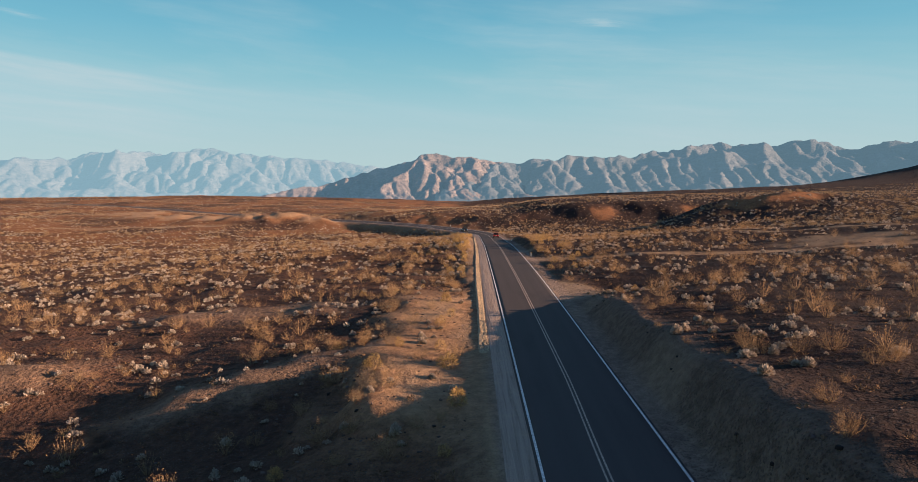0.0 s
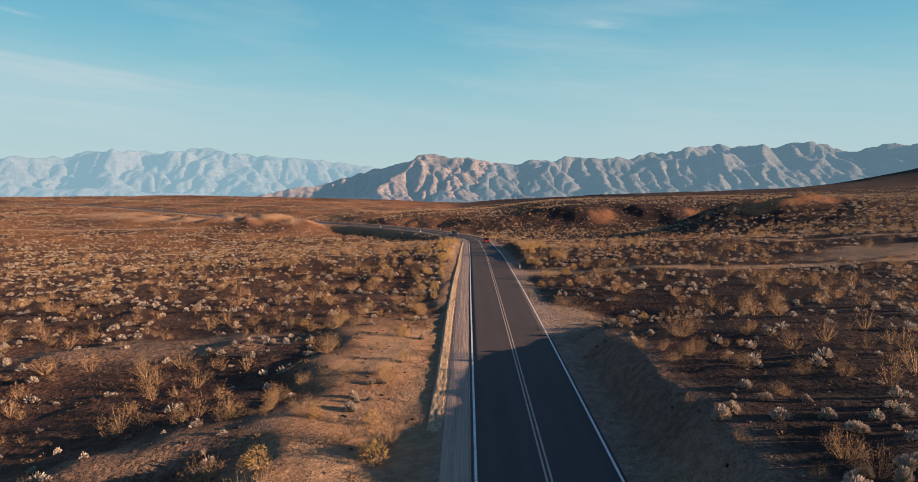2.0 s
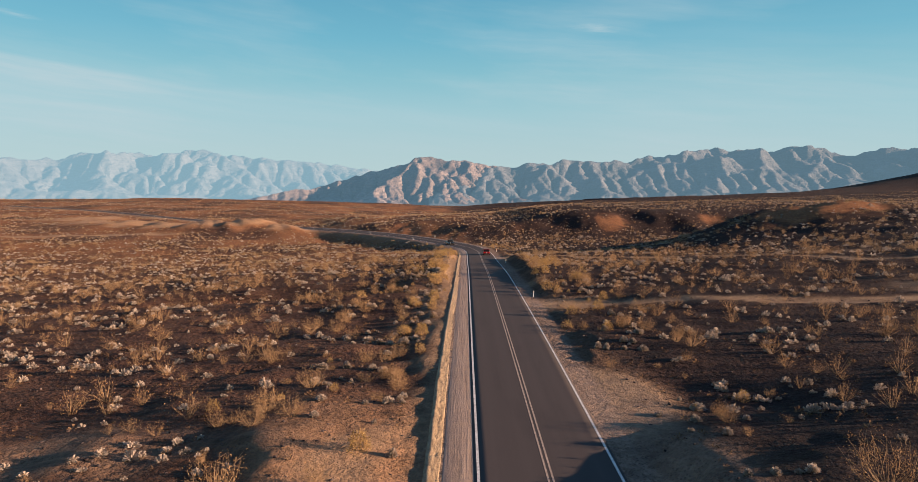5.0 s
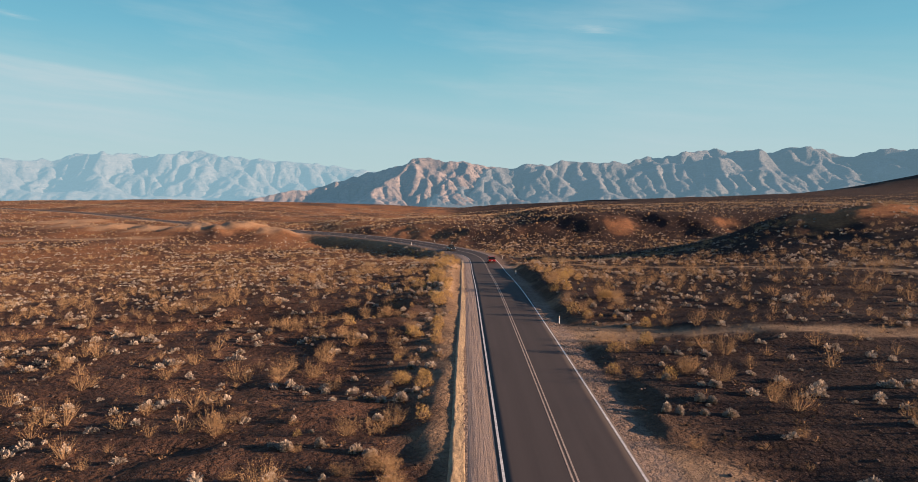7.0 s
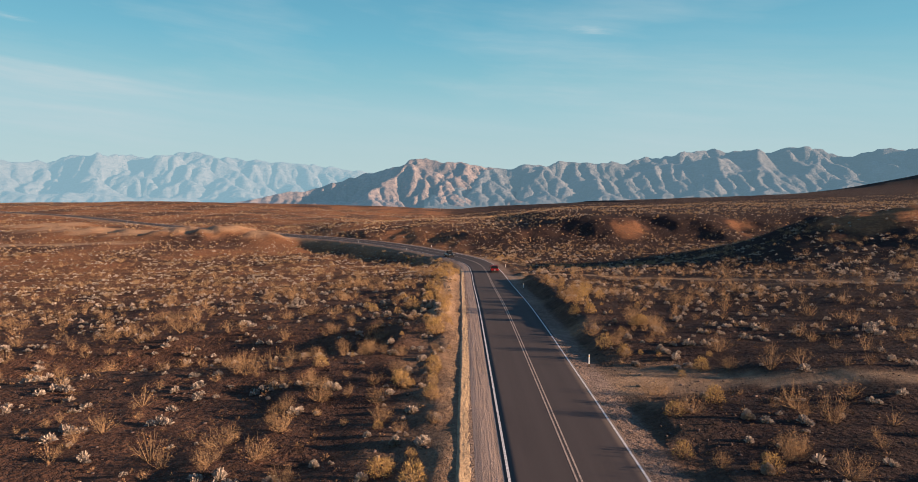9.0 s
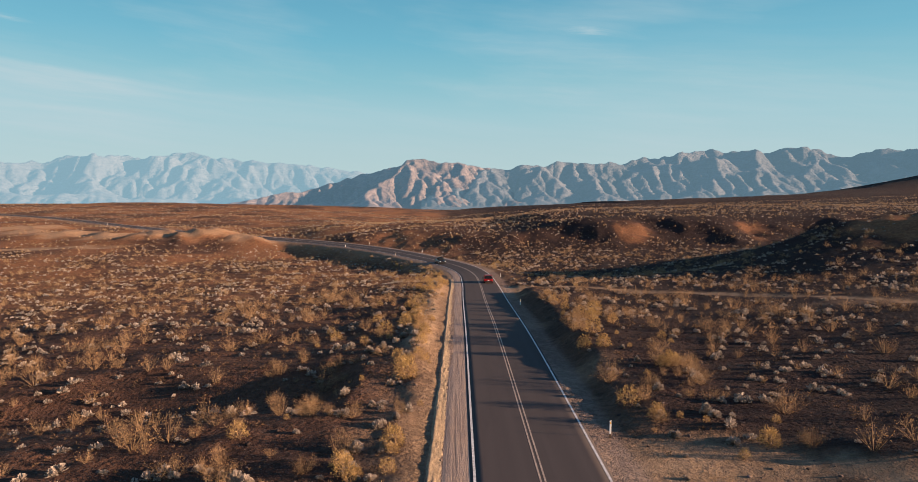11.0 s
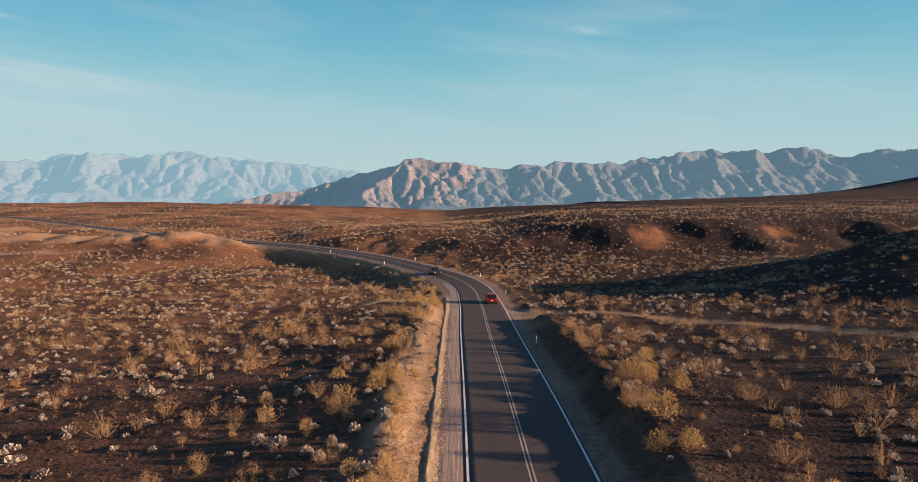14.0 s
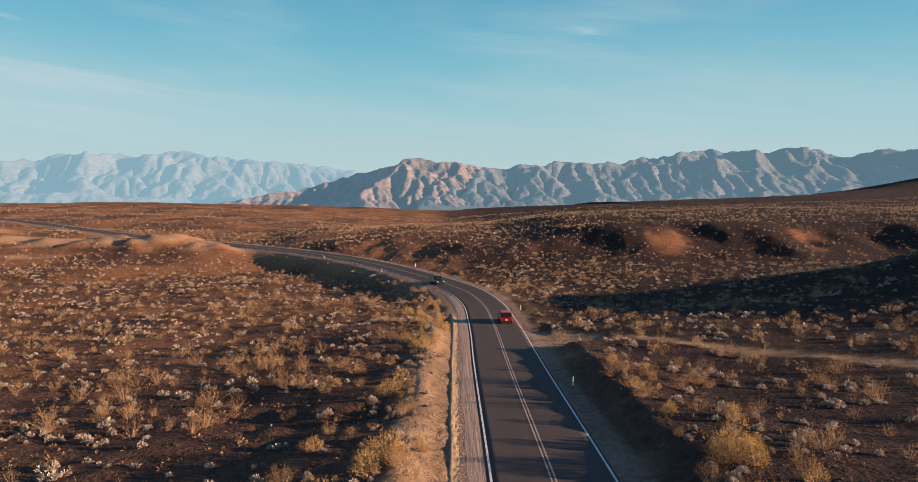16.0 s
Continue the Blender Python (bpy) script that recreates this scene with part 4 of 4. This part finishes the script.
def pale_chance(x, y, s, bare, sand, gravel):
    clump = 0.16 + 1.1 * step(-0.1, 0.55, fbm(x / 9, y / 9, 2, 91))
    clump = clump + 0.8 * bell((s + 9.5) / 1.8) * step(95, 110, y)
    return open_ground(s, sand, gravel) * clump * (1 - 0.88 * bare * (y < 450)) * (1 - 0.4 * step(30, 70, x) * step(220, 260, y))


def gold_chance(x, y, s, bare, sand, gravel):
    edge = 1.3 * bell((s + 8.6) / 1.6) * step(90, 110, y) * step(-0.45, 0.15, grain(y / 7, y * 0 + 0.5, 12)) + 0.55 * step(-0.15, 0.4, grain(y / 8, y * 0 + 3.5, 13)) * bell((s - 11.0) / np.where(s < 11, 1.8, 3.2)) * step(82, 95, y) * (0.6 + 0.4 * step(120, 145, y)) + 0.10 * bell((s + 10) / 6)
    return np.where((s > -6.9) & (s < 7.2), 0.0, 1.0) * np.clip(edge, 0, 1)


def sized(spots, low, high, power=1.6):
    spots[:, 3] = low + (high - low) * rng.uniform(0, 1, len(spots)) ** power
    return spots


shrubs = sized(scatter(17000, 18, 330, shrub_chance), 0.35, 1.3, 1.4)
pales = sized(scatter(27000, 18, 330, pale_chance), 0.6, 1.7, 1.5)
golds = sized(scatter(17000, 30, 300, gold_chance), 0.45, 1.45)
scrubs = sized(scatter(21000, 18, 165, lambda x, y, s, bare, sand, gravel: open_ground(s, sand, gravel) * (0.25 + 0.75 * step(-0.2, 0.5, fbm(x / 6, y / 6, 2, 97))) * (1 - 0.75 * bare)), 0.5, 1.9)
far_scrubs = sized(scatter(36000, 165, 345, lambda x, y, s, bare, sand, gravel: open_ground(s, sand, gravel) * (0.35 + 0.65 * step(-0.3, 0.4, fbm(x / 10, y / 7, 2, 98)))), 0.6, 1.7)
far_shrubs = np.concatenate([sized(scatter(21000, 330, 480, shrub_chance), 0.4, 1.0), sized(scatter(13000, 480, 760, shrub_chance), 0.5, 1.0)])
far_pales = np.concatenate([sized(scatter(20000, 330, 470, pale_chance), 0.6, 1.5), sized(scatter(20000, 470, 720, pale_chance), 0.7, 1.4)])

# plants with a place of their own beside the road: x, y, size
OWN = np.array([(-5.4, 45.6, 1.55), (-7.4, 73.5, 1.7), (-1.5, 65.2, 1.35), (-0.6, 53.2, 1.45), (-4.8, 66.5, 1.2), (-6.0, 58, 1.0), (-8.5, 60, 1.1), (-9.4, 51, 1.2), (-11.2, 47, 1.0), (-14, 49, 0.8), (-8.4, 85.4, 1.5), (-2.4, 99.7, 1.0), (20.6, 68.8, 1.6), (23.2, 102, 1.2), (17.8, 118, 1.1), (-2.0, 130, 1.15), (-7.3, 124, 1.35), (-12, 100, 1.2),
                (20.9, 110.7, 1.1), (18.2, 161.7, 1.3), (17.2, 160.5, 1.3), (18.8, 183, 1.2), (22.8, 150.8, 1.2), (19.6, 169.9, 1.5), (-2.5, 212, 1.3), (16.5, 142.8, 1.3)])
zo = land(OWN[:, 0], OWN[:, 1])[0]
own = np.column_stack([OWN[:, :2], zo, OWN[:, 2], rng.uniform(0, 6.28, len(OWN))])


def nearest(spots, n):
    """The n plants that stand nearest to the first 210 m of the road."""
    d = np.abs(spots[:, 0] - 7) + 0.35 * np.clip(spots[:, 1] - 200, 0, None) * 3 + 0.2 * np.clip(40 - spots[:, 1], 0, None)
    order = np.argsort(d)
    return spots[order[:n]], spots[order[n:]]


near_shrubs, shrubs = nearest(shrubs, 280)
near_shrubs = np.concatenate([own, near_shrubs])
near_pales, pales = nearest(pales, 300)
OWN_GOLD = np.array([(0.2, 188.7, 2.3), (-0.9, 187.2, 1.7), (0.6, 170.5, 2.1), (-0.6, 169.0, 1.6), (-2.7, 165.7, 1.9), (-1.9, 238, 2.1), (1.4, 205, 1.6), (19.6, 169.9, 1.9), (20.6, 168.2, 1.5), (18.6, 158, 1.9), (21.7, 173.3, 1.8), (16.8, 153.5, 1.5), (16.6, 117.8, 1.4),
                     (0.9, 145.5, 1.9), (0.3, 147.5, 1.5), (16.5, 137, 1.7), (17.5, 134, 1.2), (15.2, 112, 1.3), (-1.5, 78, 1.3), (-0.8, 70, 1.0), (-1.4, 52, 1.0), (-1.8, 66.4, 1.0)])
near_golds, golds = nearest(golds, 280)
near_golds = np.concatenate([np.column_stack([OWN_GOLD[:, :2], land(OWN_GOLD[:, 0], OWN_GOLD[:, 1])[0], OWN_GOLD[:, 2], rng.uniform(0, 6, len(OWN_GOLD))]), near_golds])

KIND = [("desert_shrub", "dry straw-coloured open desert shrub on stony soil", "shrub", "desert shrubs"),
        ("pale_shrub", "low silver-grey rounded desert shrub on stony soil", "shrub", "pale shrubs"),
        ("golden_shrub", "dense golden rounded shrub beside the road", "shrub", "golden shrubs")]

first = []
for k in range(7):
    wood, green = shrub(rng.uniform(1.1, 1.6), rng.uniform(1.6, 2.3), 38, 11 + 4 * (k % 2), 2, leaf=0.048, lean=rng.uniform(-0.25, 0.25))
    ob = tagged(new("desert_shrub"), *KIND[0][1:])
    for name, arrays, mat in (("brushwood", wood, STRAW), ("foliage", green, LEAF)):
        new(name, mesh_of(name, arrays, mat)).parent = ob
    first.append(ob)
pale_first = []
for k in range(6):
    ob = tagged(new("pale_shrub", mesh_of("pale_shrub", puff(rng.uniform(0.5, 0.72), rng.uniform(0.32, 0.44), 1 + k % 3, 260, 0.075), PALE)), *KIND[1][1:])
    pale_first.append(ob)
gold_first = []
for k in range(5):
    ob = tagged(new("golden_shrub"), *KIND[2][1:])
    wood, green = shrub(0.95, 1.2, 18, 1, 2, 0.010, 3)
    new("brushwood", mesh_of("brushwood", wood, STRAW)).parent = ob
    new("foliage", mesh_of("foliage", tuft(rng.uniform(1.0, 1.25), rng.uniform(0.8, 1.0), 300, 1 + k % 2, 0.11, 0.5), GOLD)).parent = ob
    gold_first.append(ob)


def plant(firsts, spots):
    for i, (x, y, zz, size, turn) in enumerate(spots):
        m = Matrix.Translation((x, y, zz - 0.02)) @ Matrix.Rotation(turn, 4, "Z")
        f = firsts[i % len(firsts)]
        ob = f if i < len(firsts) else copy_thing(f, m)
        if i < len(firsts):
            f.matrix_basis = m
        ob.scale = (size, size, size)


plant(first, near_shrubs), plant(pale_first, near_pales), plant(gold_first, near_golds)

close = (shrubs[:, 1] < 212) & (np.abs(shrubs[:, 0] - 8) < 70)
mid, late = shrubs[close], shrubs[~close]
mid_wood, mid_leaf = zip(*[shrub(rng.uniform(1.1, 1.6), rng.uniform(1.6, 2.3), 19, 3, 1, 0.012, 4, 0.10, 3, rng.uniform(-0.2, 0.2)) for k in range(8)])
many("shrub_brushwood_beyond", mid_wood, mid, STRAW, "straw-coloured brushwood of desert shrubs across the plain", "shrubs")
many("shrub_leaves_beyond", mid_leaf, mid, LEAF, "sparse dry leaves of desert shrubs across the plain", "shrubs")
many("shrubs_farther", [fan(rng.uniform(1.3, 1.9), rng.uniform(0.85, 1.2), 38, 0.013) for k in range(8)], late, DULL, "golden brown shrubs farther across the plain", "shrubs")
close = (pales[:, 1] < 215) & (np.abs(pales[:, 0] - 6) < 62)
mid, late = pales[close], pales[~close]
many("pale_shrubs_beyond", [puff(rng.uniform(0.5, 0.75), rng.uniform(0.30, 0.42), 1 + k % 3, 60, 0.13) for k in range(8)], mid, PALE, "low silver-grey shrubs strewn across the plain", "shrubs")
many("pale_shrubs_farther", [puff(rng.uniform(0.6, 0.85), rng.uniform(0.34, 0.44), 1 + k % 2, 16, 0.24) for k in range(8)], late, PALE, "low silver-grey shrubs farther across the plain", "shrubs")
many("low_scrub", [puff(rng.uniform(0.3, 0.5), rng.uniform(0.16, 0.26), 1, 16, 0.10) for k in range(8)], scrubs, SCRUB, "low dry brown scrub between the stones", "scrub")
many("low_scrub_farther", [puff(rng.uniform(0.4, 0.6), rng.uniform(0.20, 0.30), 1, 14, 0.12) for k in range(8)], far_scrubs, SCRUB_FAR, "low dry dun scrub farther across the plain", "scrub")
if len(golds):
    many("golden_shrubs_beyond", [tuft(1.1, 0.9, 120, 1, 0.12, 0.5) for k in range(5)], golds, GOLD, "golden shrubs along the road", "shrubs")
many("shrubs_far", [puff(1.4, 1.05, 1, 9, 0.30) for k in range(6)], far_shrubs, DULL, "far desert shrubs dotted over the slopes", "shrubs")
many("pale_shrubs_far", [puff(0.8, 0.5, 1, 6, 0.38) for k in range(6)], far_pales, PALE, "far pale shrubs dotted over the slopes", "shrubs")

# ---- loose stones ----


def stone():
    bm = bmesh.new()
    bmesh.ops.create_cube(bm, size=0.8)
    bmesh.ops.triangulate(bm, faces=bm.faces)
    V = np.array([v.co for v in bm.verts]) * (1, 0.8, 0.6) * (1 + rng.uniform(-0.25, 0.25, (len(bm.verts), 1)))
    F = np.array([[v.index for v in f.verts] for f in bm.faces])
    bm.free()
    return V, F


STONE = twig_material("desert_stone", (0.026, 0.019, 0.018), (0.19, 0.14, 0.122), 0.9)
spots = scatter(64000, 20, 215, lambda x, y, s, bare, sand, gravel: np.where((s > -7) & (s < 6.2), 0.0, 1.0) * (0.25 + 0.75 * step(0, 0.5, fbm(x / 8, y / 8, 2, 95))) * np.clip(1.4 - y / 200, 0.1, 1))
many("stones", [stone() for k in range(5)], sized(spots, 0.06, 0.30, 3.2), STONE, "small dark stones strewn over the soil", "stones")

# ---- things by the road ----


def part(name, bm, mat, parent, label=""):
    me = bpy.data.meshes.new(name)
    bm.normal_update()
    bm.to_mesh(me)
    bm.free()
    me.materials.append(mat)
    ob = new(name, me)
    ob.parent = parent
    if label:
        ob["label"] = label
    return ob


def box(bm, x, y, z, sx, sy, sz, bevel=0.0):
    r = bmesh.ops.create_cube(bm, size=1.0, matrix=Matrix.Translation((x, y, z)) @ Matrix.Diagonal((sx, sy, sz, 1)))
    if bevel:
        edges = list({e for v in r["verts"] for e in v.link_edges})
        bmesh.ops.bevel(bm, geom=edges, offset=bevel, segments=2, affect="EDGES", profile=0.5)


POST_WHITE, POST_BROWN = plain("white_post_plastic", (0.72, 0.72, 0.70), 0.5), plain("dark_post_steel", (0.10, 0.07, 0.05), 0.6)
REFLECTOR = plain("amber_reflector", (0.75, 0.38, 0.06), 0.25)


def marker_post():
    ob = tagged(new("marker_post"), "slim white roadside marker post with reflector", "marker post", "marker posts")
    bm = bmesh.new()
    box(bm, 0, 0, 0.52, 0.11, 0.035, 1.1, 0.012)
    part("post", bm, POST_WHITE, ob)
    bm = bmesh.new()
    box(bm, 0, -0.022, 0.93, 0.075, 0.01, 0.12, 0.003)
    part("reflector", bm, REFLECTOR, ob, "amber reflector")
    bm = bmesh.new()
    box(bm, 0, 0.0, 0.10, 0.13, 0.05, 0.3, 0.008)
    part("base", bm, POST_BROWN, ob, "dark steel foot")
    return ob


def beside(y, off):
    """A spot beside the road at that y, off metres right of its centre."""
    i = int(np.argmin(np.abs(CENTRE[:, 1] - y)))
    xy = CENTRE[i, :2] + SIDE[i] * off
    zz = land(np.array([xy[0]]), np.array([xy[1]]))[0][0]
    return xy[0], xy[1], zz, math.atan2(-TAN[i, 0], TAN[i, 1])


post = None
for y, off in ((131.5, 4.9), (190, 4.8), (240, 5.2), (268, 5.2), (307, -5.2), (310, 5.2), (345, 5.0), (345, -5.0), (383, 5.0), (426, 5.0), (480, -5.0), (510, 5.0)):
    x, yy, zz, turn = beside(y, off)
    m = pose(x, yy, zz, 0, 0, math.degrees(turn))
    if post is None:
        post = marker_post()
        post.matrix_basis = m
    else:
        copy_thing(post, m)

# ---- cars ----
GLASS = plain("dark_car_glass", (0.012, 0.014, 0.016), 0.06)
TYRE, RIM = plain("tyre_rubber", (0.02, 0.02, 0.02), 0.85), plain("alloy_rim", (0.45, 0.45, 0.46), 0.3, 0.9)
TRIM = plain("black_trim", (0.02, 0.02, 0.022), 0.5)
TAIL, LAMP, PLATE = plain("red_tail_lamp", (0.45, 0.01, 0.01), 0.15), plain("clear_headlamp", (0.80, 0.82, 0.84), 0.1), plain("white_plate", (0.7, 0.7, 0.68), 0.4)
RED_PAINT, BLACK_PAINT = plain("red_car_paint", (0.21, 0.008, 0.011), 0.42, 0.0, 0.25), plain("black_car_paint", (0.012, 0.012, 0.014), 0.25, 0.0, 0.8)


def loft(bm, sections, cap=True):
    """A skin over rings (y, half width low, half width high, z low, z high), with rounded shoulders."""
    rings = []
    for y, wl, wh, zl, zh in sections:
        r = 0.10
        pts = [(-wl + r, zl), (wl - r, zl), (wl, zl + r), (wl, (zl + zh) / 2), (wh, zh - r), (wh - r, zh), (-wh + r, zh), (-wh, zh - r), (-wl, (zl + zh) / 2), (-wl, zl + r)]
        rings.append([bm.verts.new((x, y, z)) for x, z in pts])
    for a, b in zip(rings, rings[1:]):
        for i in range(len(a)):
            j = (i + 1) % len(a)
            bm.faces.new((a[i], a[j], b[j], b[i]))
    if cap:
        bm.faces.new(rings[0])
        bm.faces.new(list(reversed(rings[-1])))
    bmesh.ops.recalc_face_normals(bm, faces=bm.faces)


def wheel(x, y, r, parent):
    bm = bmesh.new()
    side = Matrix.Translation((x, y, r)) @ Matrix.Rotation(radians(90), 4, "Y")
    bmesh.ops.create_cone(bm, cap_ends=True, segments=24, radius1=r, radius2=r, depth=0.22, matrix=side)
    bmesh.ops.bevel(bm, geom=[e for e in bm.edges if abs(e.verts[0].co.x - e.verts[1].co.x) < 1e-4 and len(e.link_faces) == 2 and any(len(f.verts) > 4 for f in e.link_faces)], offset=0.03, segments=2, affect="EDGES")
    w_ = part("wheel", bm, TYRE, parent, "black rubber wheel")
    bm = bmesh.new()
    bmesh.ops.create_cone(bm, cap_ends=True, segments=20, radius1=r * 0.62, radius2=r * 0.5, depth=0.25, matrix=side)
    part("rim", bm, RIM, w_, "silver alloy rim")


def car(paint, label, long, wide, high, pickup):
    """A car that faces +y, with its base point under its middle."""
    ob = tagged(new("car"), label, "car")
    h, l_ = wide / 2, long / 2
    belt = high * 0.58
    bm = bmesh.new()
    loft(bm, [(-l_, h * 0.90, h * 0.86, 0.34, belt * 0.92), (-l_ + 0.12, h * 0.97, h * 0.93, 0.26, belt), (-l_ * 0.5, h, h * 0.94, 0.24, belt + 0.02), (l_ * 0.35, h, h * 0.94, 0.24, belt),
              (l_ * 0.62, h, h * 0.90, 0.24, belt * 0.95), (l_ - 0.15, h * 0.95, h * 0.82, 0.26, belt * 0.80), (l_, h * 0.82, h * 0.72, 0.34, belt * 0.68)])
    part("body", bm, paint, ob)
    rear, front = (-l_ * 0.10 if pickup else -l_ + 0.22), l_ * 0.42
    bm = bmesh.new()
    loft(bm, [(rear - 0.02, h * 0.84, h * 0.74, belt - 0.06, belt + 0.08), (rear + 0.22, h * 0.88, h * 0.70, belt - 0.06, high - 0.05), (0.05, h * 0.90, h * 0.70, belt - 0.06, high - 0.03), (front - 0.55, h * 0.88, h * 0.68, belt - 0.06, high - 0.06), (front, h * 0.84, h * 0.74, belt - 0.06, belt + 0.06)])
    part("cabin_glass", bm, GLASS, ob, "dark tinted cabin windows")
    bm = bmesh.new()
    box(bm, 0, (rear + 0.2 + front - 0.55) / 2, high - 0.025, h * 1.36, front - 0.55 - rear - 0.15, 0.06, 0.025)
    part("roof", bm, paint, ob)
    for sx in (-1, 1):
        for yy in (rear + 0.14, (rear + front) / 2, front - 0.32):
            bm = bmesh.new()
            box(bm, sx * h * 0.83, yy, (belt + high) / 2, 0.05, 0.09, high - belt, 0.015)
            part("pillar", bm, paint, ob)
        bm = bmesh.new()
        box(bm, sx * (h + 0.08), front - 0.25, belt + 0.08, 0.18, 0.10, 0.14, 0.03)
        part("mirror", bm, TRIM, ob, "black door mirror")
        bm = bmesh.new()
        box(bm, sx * h * 0.76, -l_ + 0.03, belt * 0.80, 0.26, 0.10, 0.22, 0.03)
        part("tail_lamp", bm, TAIL, ob, "red tail lamp")
        bm = bmesh.new()
        box(bm, sx * h * 0.66, l_ - 0.07, belt * 0.66, 0.34, 0.14, 0.15, 0.04)
        part("headlight", bm, LAMP, ob, "clear headlight")
        for yy in (-l_ * 0.60, l_ * 0.62):
            wheel(sx * (h - 0.10), yy, 0.35, ob)
    for yy, tall in ((-l_ + 0.02, 0.24), (l_ - 0.04, 0.2)):
        bm = bmesh.new()
        box(bm, 0, yy, 0.38, wide * 0.92, 0.14, tall, 0.04)
        part("bumper", bm, TRIM, ob, "black bumper")
    bm = bmesh.new()
    box(bm, 0, -l_ - 0.02, belt * 0.66, 0.32, 0.02, 0.15, 0.004)
    part("plate", bm, PLATE, ob, "white plate")
    if pickup:
        bm = bmesh.new()
        box(bm, 0, -l_ * 0.56, belt + 0.0, wide * 0.78, l_ * 0.78, 0.06, 0.01)
        part("bed_cover", bm, TRIM, ob, "black load bed cover")
    return ob


def on_lane(y, off, ob, back=False):
    i = int(np.argmin(np.abs(CENTRE[:, 1] - y)))
    xy = CENTRE[i, :2] + SIDE[i] * off
    turn = math.degrees(math.atan2(-TAN[i, 0], TAN[i, 1])) + (180 if back else 0)
    rise = math.degrees(math.atan2(CENTRE[i + 2, 2] - CENTRE[i - 2, 2], ALONG[i + 2] - ALONG[i - 2])) * (-1 if back else 1)
    ob.matrix_basis = pose(xy[0], xy[1], CENTRE[i, 2] + BANK[i] * off + 0.005, 0, 0, turn) @ pose(0, 0, 0, rise, 0, 0)


on_lane(230, 1.75, car(RED_PAINT, "red hatchback car on the asphalt road", 4.4, 1.82, 1.62, False))
on_lane(281, -1.75, car(BLACK_PAINT, "black pickup car coming round the bend", 5.0, 1.95, 1.75, True), True)
